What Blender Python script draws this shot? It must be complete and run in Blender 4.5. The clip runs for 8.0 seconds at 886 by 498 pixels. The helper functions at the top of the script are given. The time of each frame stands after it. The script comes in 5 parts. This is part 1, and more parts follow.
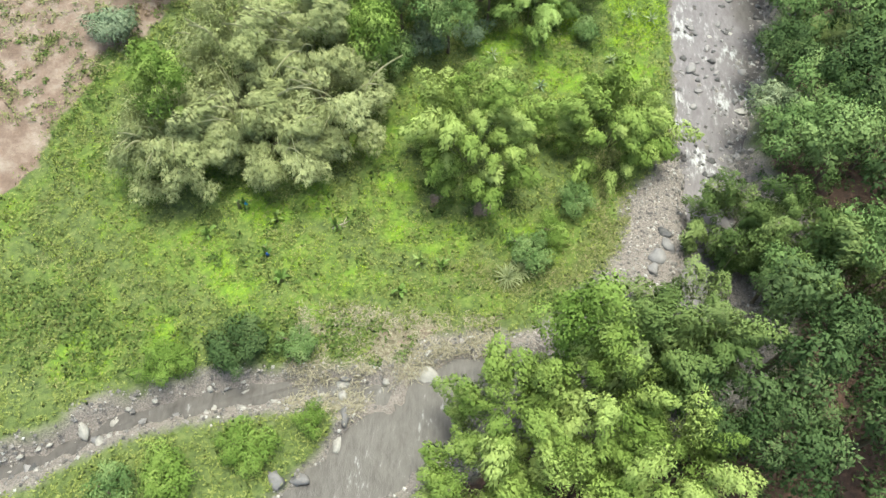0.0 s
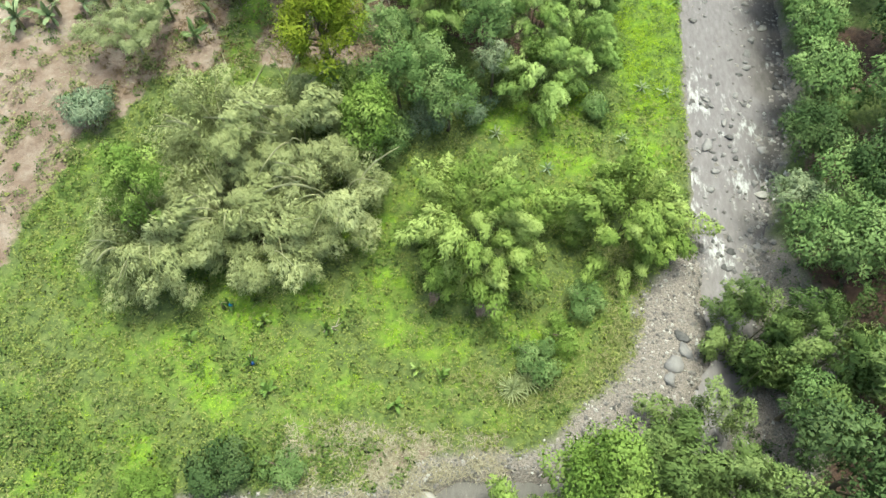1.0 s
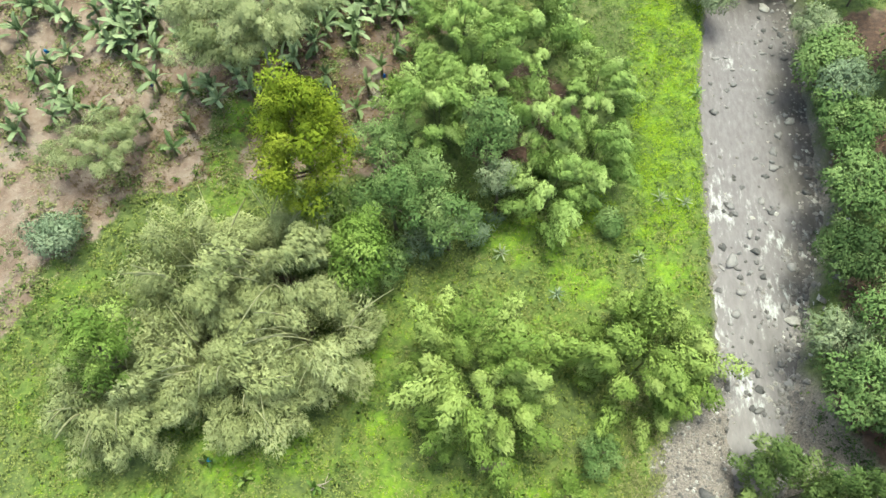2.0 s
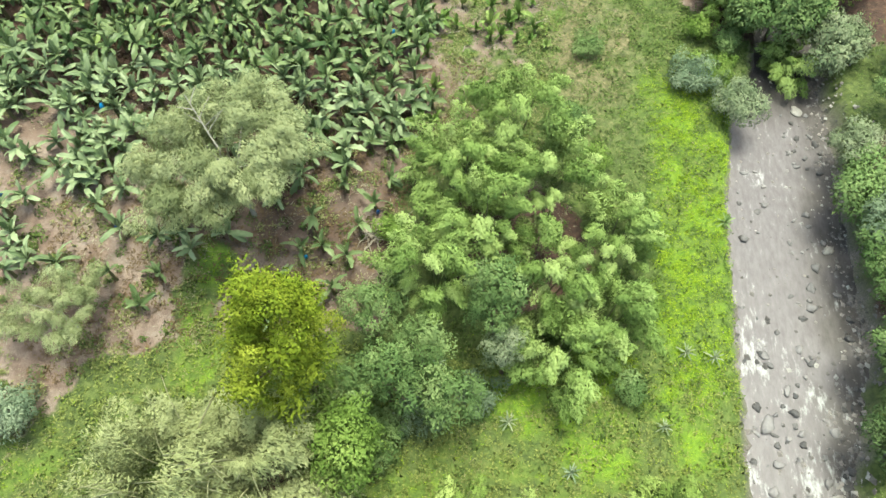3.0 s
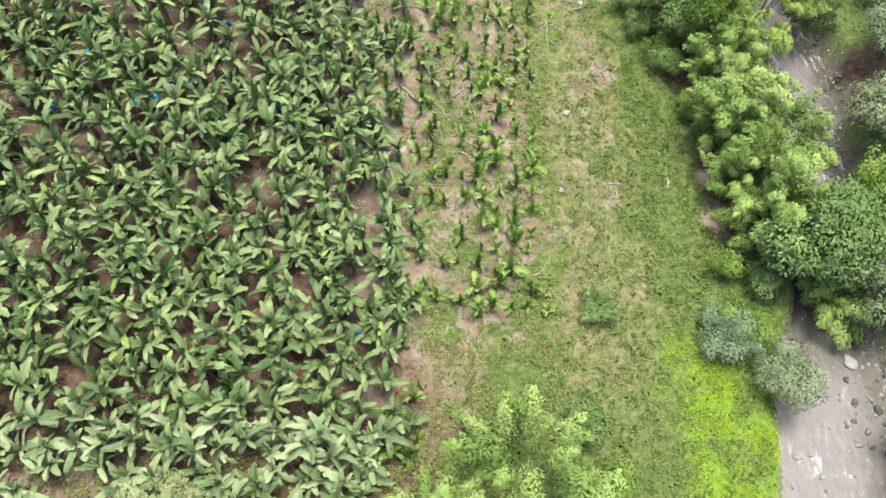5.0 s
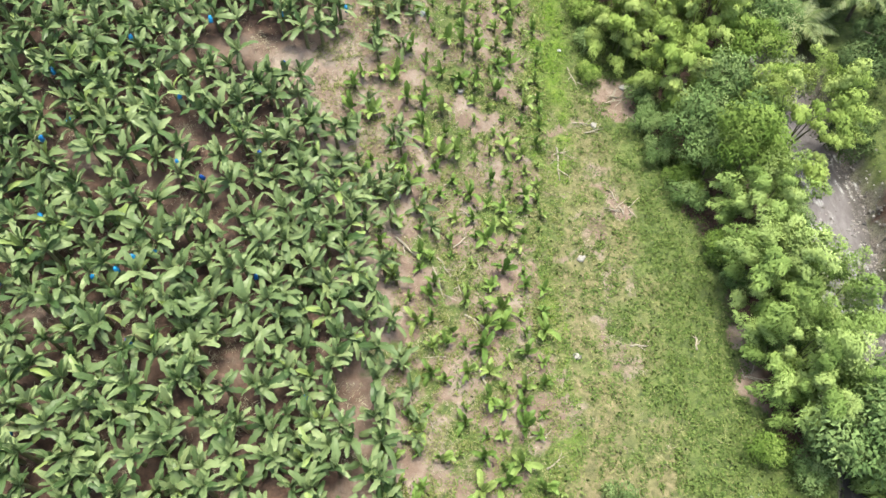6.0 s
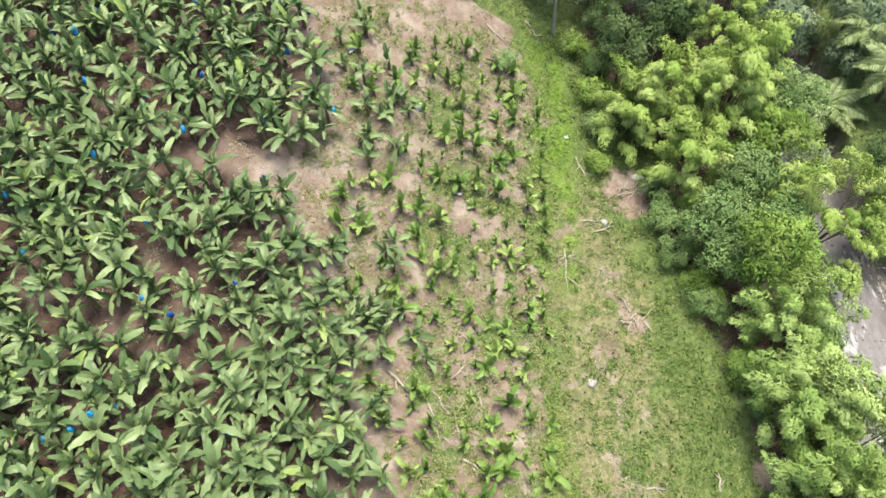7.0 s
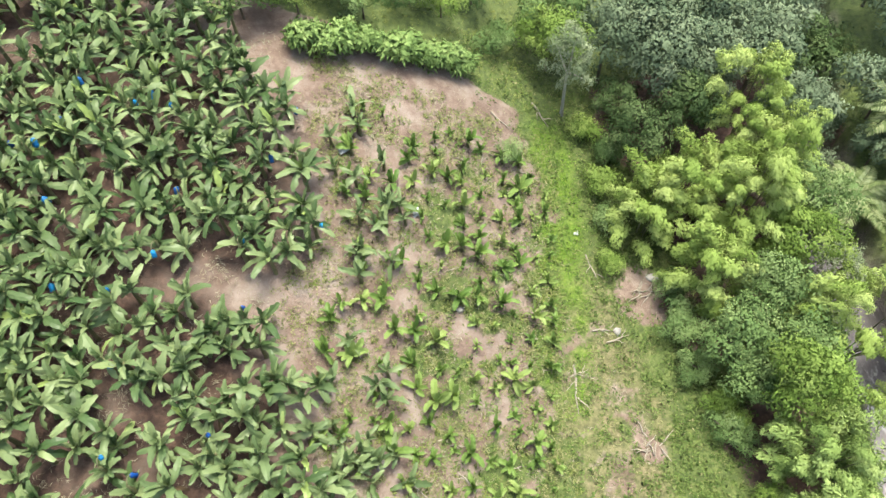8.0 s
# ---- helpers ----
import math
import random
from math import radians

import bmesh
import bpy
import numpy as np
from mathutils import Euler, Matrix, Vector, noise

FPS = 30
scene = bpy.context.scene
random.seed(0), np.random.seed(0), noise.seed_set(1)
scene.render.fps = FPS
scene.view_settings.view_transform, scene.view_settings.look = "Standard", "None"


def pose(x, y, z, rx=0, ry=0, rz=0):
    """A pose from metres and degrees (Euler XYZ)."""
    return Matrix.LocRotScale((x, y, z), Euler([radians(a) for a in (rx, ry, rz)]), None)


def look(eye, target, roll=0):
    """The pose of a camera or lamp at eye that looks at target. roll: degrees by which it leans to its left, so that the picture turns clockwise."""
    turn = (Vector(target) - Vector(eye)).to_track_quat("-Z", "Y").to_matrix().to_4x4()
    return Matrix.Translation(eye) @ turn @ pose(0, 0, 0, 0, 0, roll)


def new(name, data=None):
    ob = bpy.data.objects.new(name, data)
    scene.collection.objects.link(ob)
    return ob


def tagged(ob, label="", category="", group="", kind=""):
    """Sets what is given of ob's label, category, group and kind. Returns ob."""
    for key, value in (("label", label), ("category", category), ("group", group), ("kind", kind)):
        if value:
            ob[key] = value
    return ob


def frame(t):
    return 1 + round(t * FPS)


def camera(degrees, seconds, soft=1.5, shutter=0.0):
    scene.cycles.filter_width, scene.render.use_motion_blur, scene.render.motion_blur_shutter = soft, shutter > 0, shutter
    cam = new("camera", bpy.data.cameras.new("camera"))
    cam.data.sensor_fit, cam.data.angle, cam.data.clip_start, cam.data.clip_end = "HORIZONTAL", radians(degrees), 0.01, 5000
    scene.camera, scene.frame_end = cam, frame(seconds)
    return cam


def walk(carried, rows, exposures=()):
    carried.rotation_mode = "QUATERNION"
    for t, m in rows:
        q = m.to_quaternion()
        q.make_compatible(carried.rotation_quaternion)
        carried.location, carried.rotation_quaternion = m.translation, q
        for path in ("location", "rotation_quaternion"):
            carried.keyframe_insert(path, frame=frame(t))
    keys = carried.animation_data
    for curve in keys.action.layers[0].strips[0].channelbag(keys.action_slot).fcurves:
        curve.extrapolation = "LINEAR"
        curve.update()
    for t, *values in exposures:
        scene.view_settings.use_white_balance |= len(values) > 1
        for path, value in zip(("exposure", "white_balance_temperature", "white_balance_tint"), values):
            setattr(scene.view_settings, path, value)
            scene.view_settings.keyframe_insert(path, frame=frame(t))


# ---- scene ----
cam = camera(64, 8.0, soft=1.5)
PATH = [
    (0, (1.953, -0.167, 50.568), (-0.383, 23.508, 6.590), -2.14),
    (0.5, (1.657, 3.762, 50.690), (-0.623, 27.276, 6.623), -2.08),
    (1, (1.372, 8.529, 50.703), (-0.938, 32.131, 6.684), -2.09),
    (1.2, (1.275, 10.530, 50.769), (-1.044, 33.952, 6.655), -2.14),
    (2.3, (1.238, 23.396, 51.233), (-1.851, 46.921, 7.221), -3.98),
    (2.5, (1.126, 25.988, 51.252), (-2.038, 49.500, 7.239), -4.15),
    (3, (0.702, 32.475, 51.281), (-2.499, 55.930, 7.240), -4.19),
    (3.5, (0.333, 38.817, 51.239), (-2.935, 62.407, 7.275), -4.26),
    (3.9, (0.007, 43.989, 51.266), (-3.239, 67.787, 7.412), -4.29),
    (4, (-0.069, 45.259, 51.281), (-1.937, 68.930, 7.279), -4.24),
    (4.5, (-0.389, 51.620, 51.303), (-2.216, 75.304, 7.307), -4.24),
    (4.7, (-0.537, 53.881, 51.331), (-2.322, 77.454, 7.272), -4.14),
    (5.8, (-0.996, 66.460, 50.684), (-2.679, 91.682, 7.545), -3.31),
    (6, (-0.969, 68.842, 50.625), (-2.691, 94.396, 7.683), -3.48),
    (6.5, (-0.738, 74.279, 50.544), (-2.632, 100.363, 7.929), -3.85),
    (7, (-0.714, 78.209, 50.691), (-2.632, 104.101, 7.960), -3.78),
    (7.5, (-0.820, 82.178, 50.744), (-2.682, 108.034, 7.989), -3.48),
    (8, (-0.816, 86.903, 50.736), (-2.737, 113.281, 8.303), -3.42),
]
walk(cam, [(t, look(eye, target, roll)) for t, eye, target, roll in PATH], exposures=[(0.0, 1.7, 6600, -8), (1.0, 1.7, 6700, -14), (2.5, 1.74, 6750, -13), (4.5, 1.76, 6800, -4), (6.0, 1.83, 6750, -1), (8.0, 1.86, 6700, 0)])

# ---- world, sun, exposure ----
SUN_ELEV, SUN_AZ = 78.0, 30.0
world = bpy.data.worlds.new("sky_world")
world.use_nodes = True
scene.world = world
wn, wl = world.node_tree.nodes, world.node_tree.links
sky = wn.new("ShaderNodeTexSky")
sky.sky_type, sky.sun_disc = "NISHITA", False
sky.sun_elevation, sky.sun_rotation = radians(SUN_ELEV), radians(SUN_AZ)
sky.air_density, sky.dust_density, sky.ozone_density = 1.0, 5.0, 0.6
wl.new(sky.outputs[0], wn["Background"].inputs[0])
wn["Background"].inputs[1].default_value = 0.115
sun_data = bpy.data.lights.new("sun", "SUN")
sun_data.energy, sun_data.angle, sun_data.color = 1.9, radians(20.0), (1.0, 0.955, 0.87)
sun = new("sun", sun_data)
_a, _e = radians(SUN_AZ), radians(SUN_ELEV)
SUN_DIR = Vector((math.sin(_a) * math.cos(_e), math.cos(_a) * math.cos(_e), math.sin(_e)))
sun.matrix_world = look(SUN_DIR * 120, (0, 0, 0))


# ---- materials ----
def node_mat(name):
    m = bpy.data.materials.new(name)
    m.use_nodes = True
    t = m.node_tree
    return m, t.nodes, t.links, t.nodes["Principled BSDF"]


def ramp(n, l, fac, stops):
    r = n.new("ShaderNodeValToRGB")
    el = r.color_ramp.elements
    while len(el) < len(stops):
        el.new(0.5)
    for e, (p, c) in zip(el, stops):
        e.position, e.color = p, (*c, 1)
    l.new(fac, r.inputs[0])
    return r.outputs[0]


def math_node(n, l, op, a, b):
    q = n.new("ShaderNodeMath")
    q.operation = op
    for s, v in zip(q.inputs, (a, b)):
        if isinstance(v, (int, float)):
            s.default_value = v
        else:
            l.new(v, s)
    return q.outputs[0]


def noise_tex(n, l, scale, detail=4, coord="Object", rough=0.6):
    tc = n.new("ShaderNodeTexCoord")
    t = n.new("ShaderNodeTexNoise")
    t.inputs["Scale"].default_value, t.inputs["Detail"].default_value, t.inputs["Roughness"].default_value = scale, detail, rough
    l.new(tc.outputs[coord], t.inputs["Vector"])
    return t.outputs[0]


def mix_col(n, l, fac, a, b):
    q = n.new("ShaderNodeMix")
    q.data_type = "RGBA"
    for s, v in ((q.inputs[0], fac), (q.inputs[6], a), (q.inputs[7], b)):
        if isinstance(v, (int, float)):
            s.default_value = v
        elif isinstance(v, tuple):
            s.default_value = (*v, 1)
        else:
            l.new(v, s)
    return q.outputs[2]


def bump(n, l, bsdf, height, strength=0.4, dist=0.05):
    b = n.new("ShaderNodeBump")
    b.inputs["Strength"].default_value, b.inputs["Distance"].default_value = strength, dist
    l.new(height, b.inputs["Height"])
    l.new(b.outputs[0], bsdf.inputs["Normal"])


def leaf_mat(name, dark, mid, light, rough=0.6, through_light=0.14, spread=0.2, accent=None):
    """Foliage: tone varies leaf by leaf and clump by clump, and some light passes through the blade."""
    m, n, l, p = node_mat(name)
    geo, info = n.new("ShaderNodeNewGeometry"), n.new("ShaderNodeObjectInfo")
    f = math_node(n, l, "MULTIPLY", geo.outputs["Random Per Island"], spread)
    f = math_node(n, l, "ADD", f, math_node(n, l, "MULTIPLY", info.outputs["Random"], 1 - spread))
    col = ramp(n, l, f, [(0.0, dark), (0.5, mid), (1.0, light)] if accent is None else [(0.0, dark), (0.5, mid), (0.95, light), (0.99, accent)])
    l.new(col, p.inputs["Base Color"])
    p.inputs["Roughness"].default_value = rough
    p.inputs["Specular IOR Level"].default_value = 0.16 if rough < 0.5 else 0.06
    tr = n.new("ShaderNodeBsdfTranslucent")
    l.new(col, tr.inputs[0])
    mx = n.new("ShaderNodeMixShader")
    mx.inputs[0].default_value = through_light
    l.new(p.outputs[0], mx.inputs[1]), l.new(tr.outputs[0], mx.inputs[2])
    l.new(mx.outputs[0], n["Material Output"].inputs[0])
    return m


def plain_mat(name, dark, light, scale=3.0, rough=0.8, bump_h=0.3, metal=0.0, vary=0.0):
    m, n, l, p = node_mat(name)
    f = noise_tex(n, l, scale, 6)
    if vary:
        info = n.new("ShaderNodeObjectInfo")
        f = math_node(n, l, "ADD", math_node(n, l, "MULTIPLY", f, 1 - vary), math_node(n, l, "MULTIPLY", info.outputs["Random"], vary))
    l.new(ramp(n, l, f, [(0.3, dark), (0.7, light)]), p.inputs["Base Color"])
    p.inputs["Roughness"].default_value, p.inputs["Metallic"].default_value = rough, metal
    bump(n, l, p, noise_tex(n, l, scale * 4, 5), bump_h)
    return m


M = {
    "bamboo": leaf_mat("bamboo_leaves", (0.108, 0.17, 0.044), (0.22, 0.305, 0.092), (0.315, 0.39, 0.15)),
    "bamboo_light": leaf_mat("pale_bamboo_leaves", (0.14, 0.21, 0.045), (0.25, 0.33, 0.09), (0.34, 0.405, 0.145)),
    "bamboo_fresh": leaf_mat("fresh_bamboo_leaves", (0.1, 0.155, 0.032), (0.196, 0.265, 0.07), (0.285, 0.342, 0.118)),
    "bamboo_olive": leaf_mat("olive_bamboo_leaves", (0.16, 0.185, 0.08), (0.255, 0.28, 0.13), (0.34, 0.36, 0.19), spread=0.5),
    "bamboo_deep": leaf_mat("deep_bamboo_leaves", (0.056, 0.09, 0.028), (0.115, 0.162, 0.053), (0.188, 0.235, 0.09)),
    "broad": leaf_mat("broad_leaves", (0.066, 0.115, 0.038), (0.13, 0.195, 0.07), (0.212, 0.278, 0.115)),
    "broad_light": leaf_mat("light_broad_leaves", (0.075, 0.125, 0.024), (0.138, 0.208, 0.046), (0.215, 0.28, 0.08)),
    # darkened partly to paint the shade inside the riverside wood
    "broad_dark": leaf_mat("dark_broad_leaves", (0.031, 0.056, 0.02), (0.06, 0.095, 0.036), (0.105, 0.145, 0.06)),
    "grey": leaf_mat("grey_green_leaves", (0.105, 0.143, 0.077), (0.182, 0.22, 0.127), (0.259, 0.292, 0.193)),
    # haze of the distance is painted into this bluish leaf colour
    "haze": leaf_mat("haze_tinted_leaves", (0.058, 0.088, 0.052), (0.115, 0.155, 0.092), (0.18, 0.22, 0.138)),
    "silver": leaf_mat("silvery_leaves", (0.21, 0.245, 0.12), (0.3, 0.335, 0.175), (0.385, 0.415, 0.235), through_light=0.4, spread=0.12),
    "yellow": leaf_mat("yellow_green_leaves", (0.078, 0.12, 0.014), (0.165, 0.212, 0.021), (0.265, 0.295, 0.042), spread=0.45),
    "hedge": leaf_mat("hedge_leaves", (0.09, 0.15, 0.045), (0.16, 0.235, 0.075), (0.24, 0.31, 0.12), spread=0.6),
    "bluish": leaf_mat("bluish_leaves", (0.088, 0.129, 0.0798), (0.154, 0.204, 0.127), (0.231, 0.275, 0.187)),
    "banana": leaf_mat("banana_leaves", (0.042, 0.076, 0.027), (0.112, 0.156, 0.067), (0.18, 0.226, 0.104), rough=0.36, spread=0.45, accent=(0.185, 0.245, 0.075)),
    "banana_young": leaf_mat("young_banana_leaves", (0.075, 0.13, 0.03), (0.135, 0.205, 0.052), (0.21, 0.265, 0.085), rough=0.45, spread=0.15),
    "weed": leaf_mat("weed_leaves", (0.085, 0.112, 0.03), (0.15, 0.18, 0.052), (0.215, 0.235, 0.08), spread=1.0),
    "herb": leaf_mat("herb_leaves", (0.05, 0.082, 0.022), (0.092, 0.135, 0.038), (0.148, 0.19, 0.06), spread=0.8),
    "lime": leaf_mat("lime_grass_blades", (0.11, 0.19, 0.014), (0.185, 0.27, 0.02), (0.255, 0.325, 0.036), spread=1.0),
    "grass": leaf_mat("field_grass_blades", (0.07, 0.135, 0.02), (0.12, 0.2, 0.032), (0.175, 0.25, 0.05), spread=1.0),
    "drygrass": leaf_mat("dry_weed_blades", (0.0935, 0.11, 0.0358), (0.171, 0.184, 0.0743), (0.248, 0.231, 0.129), spread=1.0),
    "straw": leaf_mat("straw_blades", (0.165, 0.145, 0.1), (0.24, 0.217, 0.16), (0.31, 0.285, 0.22), spread=1.0),
    "palm": leaf_mat("palm_leaves", (0.099, 0.138, 0.0495), (0.165, 0.209, 0.088), (0.253, 0.281, 0.149), rough=0.4, spread=1.0),
    "bark": plain_mat("bark", (0.055, 0.0413, 0.0275), (0.132, 0.105, 0.077), 4, 0.9, 0.6),
    "pale_bark": plain_mat("pale_bark", (0.209, 0.198, 0.171), (0.341, 0.319, 0.286), 5, 0.8, 0.4),
    "straw_cane": plain_mat("straw_cane", (0.27, 0.27, 0.14), (0.4, 0.38, 0.23), 3, 0.6, 0.2),
    "culm": plain_mat("bamboo_culm", (0.055, 0.066, 0.0248), (0.121, 0.121, 0.055), 3, 0.5, 0.2),
    "stem": plain_mat("banana_stem", (0.066, 0.066, 0.0275), (0.154, 0.149, 0.0715), 3, 0.6, 0.3),
    "rock": plain_mat("river_stone", (0.0495, 0.0468, 0.0495), (0.176, 0.165, 0.171), 1.6, 0.75, 0.5, vary=0.5),
    "pale_rock": plain_mat("pale_stone", (0.16, 0.148, 0.14), (0.29, 0.275, 0.262), 1.6, 0.8, 0.4),
    "wood": plain_mat("dead_wood", (0.187, 0.16, 0.127), (0.33, 0.292, 0.242), 6, 0.85, 0.5),
    "brown_leaf": leaf_mat("dry_banana_leaves", (0.066, 0.044, 0.0275), (0.132, 0.0935, 0.055), (0.22, 0.171, 0.105), rough=0.7, spread=0.3),
    "blue": plain_mat("blue_plastic", (0.004, 0.05, 0.24), (0.015, 0.21, 0.46), 4, 0.35, 0.5, vary=0.75),
    "white_plastic": plain_mat("white_plastic", (0.2, 0.21, 0.23), (0.32, 0.33, 0.35), 4, 0.4, 0.5),
}


# ---- terrain and river ----
XS = np.array([-70, -34, -22, -12, -5, 1, 7, 13, 19, 27, 40, 80], float)
YS = np.array([-40, 15, 30, 45, 60, 75, 90, 102, 115, 130, 200], float)
HEIGHTS = np.array([
    [4, 3.0, 2.6, 2.3, 2.0, 1.9, 1.9, 1.9, 1.9, 2.5, 5, 12],
    [5, 3.2, 2.8, 2.4, 2.1, 2.0, 2.0, 2.0, 2.0, 3, 6, 14],
    [7, 3.6, 3.2, 2.6, 2.2, 2.1, 2.1, 2.1, 2.0, 2.8, 6, 14],
    [11, 7.6, 6.0, 4.6, 3.6, 3.1, 2.9, 2.7, 2.3, 2.5, 5, 14],
    [15, 10.5, 9.3, 8.0, 6.4, 5.0, 4.0, 3.2, 2.4, 2.4, 4.5, 14],
    [18, 12.0, 10.8, 9.2, 7.6, 6.2, 5.0, 3.7, 2.5, 2.0, 4, 13]])
HEIGHTS_NORTH = np.array([
    [21, 13.5, 12.2, 10.2, 8.0, 6.0, 4.4, 3.2, 2.3, 1.6, 3.5, 12],
    [25, 17, 15, 12.0, 9.2, 6.4, 3.4, 2.2, 1.9, 1.4, 3.5, 12],
    [28, 20, 17.5, 15.0, 12.0, 8.2, 4.0, 2.6, 2.0, 1.5, 3.5, 12],
    [31, 22, 19, 16.5, 13.5, 9.5, 5.5, 3.6, 2.6, 2.2, 4, 12],
    [36, 27, 24, 21, 18, 14, 10, 8, 7, 7, 9, 16]])
HEIGHTS = np.vstack((HEIGHTS, HEIGHTS_NORTH))
# centre x, y, half width, water level
RIVER = np.array([(-60, -60, 3, 1.6), (-25, -20, 2.6, 1.5), (-11, 2, 2.3, 1.45), (-6, 8, 2.2, 1.45), (-2.7, 11.7, 2.6, 1.4), (1.8, 14.3, 2.7, 1.4),
                  (9.8, 16.2, 1.2, 1.35), (17.4, 20.4, 1.0, 1.3), (20.4, 27.6, 1.2, 1.25), (20.9, 34.6, 1.9, 1.2), (21.8, 40, 2.8, 1.1), (22.9, 46, 3.6, 1.0),
                  (24, 52, 4.4, 0.85), (24.4, 58, 4.5, 0.7), (24.8, 65, 4.4, 0.5), (25.7, 73, 4.0, 0.28), (26.9, 78, 2.7, 0.2), (28.2, 86, 2.3, 0.1),
                  (29.3, 95, 2.3, 0.0), (30.2, 104, 2.2, -0.1), (28.4, 122, 1.9, -0.3), (31, 150, 2.6, -0.6), (40, 240, 3, -1.5)], float)
BRANCH = np.array([(-4, 14.4, 0.2, 1.5), (-8, 14.6, 0.25, 1.55), (-15.5, 13.4, 0.55, 1.6), (-22, 11.3, 0.35, 1.65), (-27, 8.3, 0.3, 1.7), (-34, 5, 0.5, 1.8),
                   (-70, -8, 1.6, 2.0)], float)


def smooth(a, b, v):
    t = np.clip((v - a) / (b - a), 0, 1)
    return t * t * (3 - 2 * t)


def base_height(x, y):
    x, y = np.clip(x, XS[0], XS[-1] - 1e-6), np.clip(y, YS[0], YS[-1] - 1e-6)
    i, j = np.searchsorted(XS, x, "right") - 1, np.searchsorted(YS, y, "right") - 1
    a, b = (x - XS[i]) / (XS[i + 1] - XS[i]), (y - YS[j]) / (YS[j + 1] - YS[j])
    return (HEIGHTS[j, i] * (1 - a) + HEIGHTS[j, i + 1] * a) * (1 - b) + (HEIGHTS[j + 1, i] * (1 - a) + HEIGHTS[j + 1, i + 1] * a) * b


def to_line(line, x, y):
    """Distance past the water's edge (negative inside), and the water level there."""
    best, level = np.full(np.shape(x), 1e9), np.zeros(np.shape(x))
    for (ax, ay, aw, az), (bx, by, bw, bz) in zip(line[:-1], line[1:]):
        dx, dy = bx - ax, by - ay
        t = np.clip(((x - ax) * dx + (y - ay) * dy) / (dx * dx + dy * dy), 0, 1)
        d = np.hypot(x - ax - t * dx, y - ay - t * dy) - (aw + t * (bw - aw))
        near = d < best
        best, level = np.where(near, d, best), np.where(near, az + t * (bz - az), level)
    return best, level


_rng = np.random.default_rng(5)
_WAVES = [(f, _rng.uniform(0, 6.28), _rng.uniform(0, 6.28), _rng.uniform(0, 3.14)) for f in (0.11, 0.17, 0.29, 0.43, 0.7, 1.1, 1.7, 2.6)]


def rough_field(x, y, lo=0, hi=8):
    """Soft irregular values about -1 to 1."""
    v, total = 0, 0
    for f, p, q, a in _WAVES[lo:hi]:
        u, w = x * math.cos(a) + y * math.sin(a), -x * math.sin(a) + y * math.cos(a)
        amp = f ** -0.5
        v, total = v + amp * np.sin(u * f * 2.2 + p + 1.3 * np.sin(w * f * 1.7 + q)) * np.cos(w * f * 2.0 + q), total + amp
    return v / total * 2.2


def ground_height(x, y):
    x, y = np.asarray(x, float), np.asarray(y, float)
    # a light blur of the coarse heights rounds their creases
    h = sum(base_height(x + dx, y + dy) for dx in (-2.5, 0, 2.5) for dy in (-2.5, 0, 2.5)) / 9
    near = (np.abs(x) < 60) & (y > -30) & (y < 160)
    h = h + np.where(near, 0.10 * rough_field(x, y, 3, 8), 0)
    for line, bank in ((RIVER, 1.3), (BRANCH, 1.4)):
        d, level = to_line(line, x, y)
        d = d + 0.25 * rough_field(x, y, 4, 8)
        k = smooth(-0.2, bank, d)
        bed = level - 0.35 - 0.3 * smooth(0.3, -2.0, d)
        h = np.where(k < 1, bed * (1 - k) + np.maximum(h, level + 0.35) * k, h)
    return h


def gz(x, y):
    return float(ground_height(np.array([x]), np.array([y]))[0])


def soil_edge(y):
    return np.interp(y, [26, 28, 33, 37, 43, 46, 48, 50, 56, 64, 72, 80, 90, 110, 120, 127, 129, 131], [-60, -36, -34, -30.2, -28.4, -26, -20, -9, -5, -4, 1, 3.5, 4.5, 5, 4, 2, -20, -60])


def grid_axis(a, b, step, far):
    core = list(np.arange(a, b + step / 2, step))
    out, d, lo, hi = [], step, a, b
    while hi < far or lo > -far:
        d *= 1.5
        lo, hi = lo - d, hi + d
        core = [lo] + core + [hi]
    return np.array(core)


def mesh_from(name, verts, faces, smooth_shade=False):
    me = bpy.data.meshes.new(name)
    me.from_pydata(np.asarray(verts).tolist(), [], np.asarray(faces).tolist() if not isinstance(faces, list) else faces)
    if smooth_shade:
        me.polygons.foreach_set("use_smooth", [True] * len(me.polygons))
    me.update()
    return me


gx, gy = grid_axis(-46, 46, 0.6, 1800), grid_axis(-6, 146, 0.6, 1800)
GX, GY = np.meshgrid(gx, gy)
GZ = ground_height(GX, GY)
far_out = np.hypot(np.maximum(np.abs(GX) - 80, 0), np.maximum(np.abs(GY - 80) - 120, 0))
GZ = GZ + 0.08 * np.minimum(far_out, 600)
nx, ny = len(gx), len(gy)
idx = np.arange(nx * ny).reshape(ny, nx)
quads = np.stack((idx[:-1, :-1], idx[:-1, 1:], idx[1:, 1:], idx[1:, :-1]), -1).reshape(-1, 4)
ground_mesh = mesh_from("ground", np.stack((GX, GY, GZ), -1).reshape(-1, 3), quads, True)


BARE_SPOTS = [(12.4, 112.6, 2.6), (11.5, 100.9, 1.3), (19.2, 86.4, 1.9), (18.7, 90.0, 0.8), (-11.6, 123.2, 3.6), (-6.2, 119.2, 2.2), (-9.8, 109.4, 1.8), (-13.2, 106.2, 1.6), (-10.0, 97.2, 1.6), (-9.8, 100.8, 1.2), (-2.0, 107.0, 1.2), (-3.7, 116.6, 1.2),
              (16.0, 109.0, 1.0),
             
              (2.2, 29.6, 0.9), (-1.6, 30.2, 0.8), (-3.8, 17.9, 1.4), (-1.2, 18.9, 0.9)]


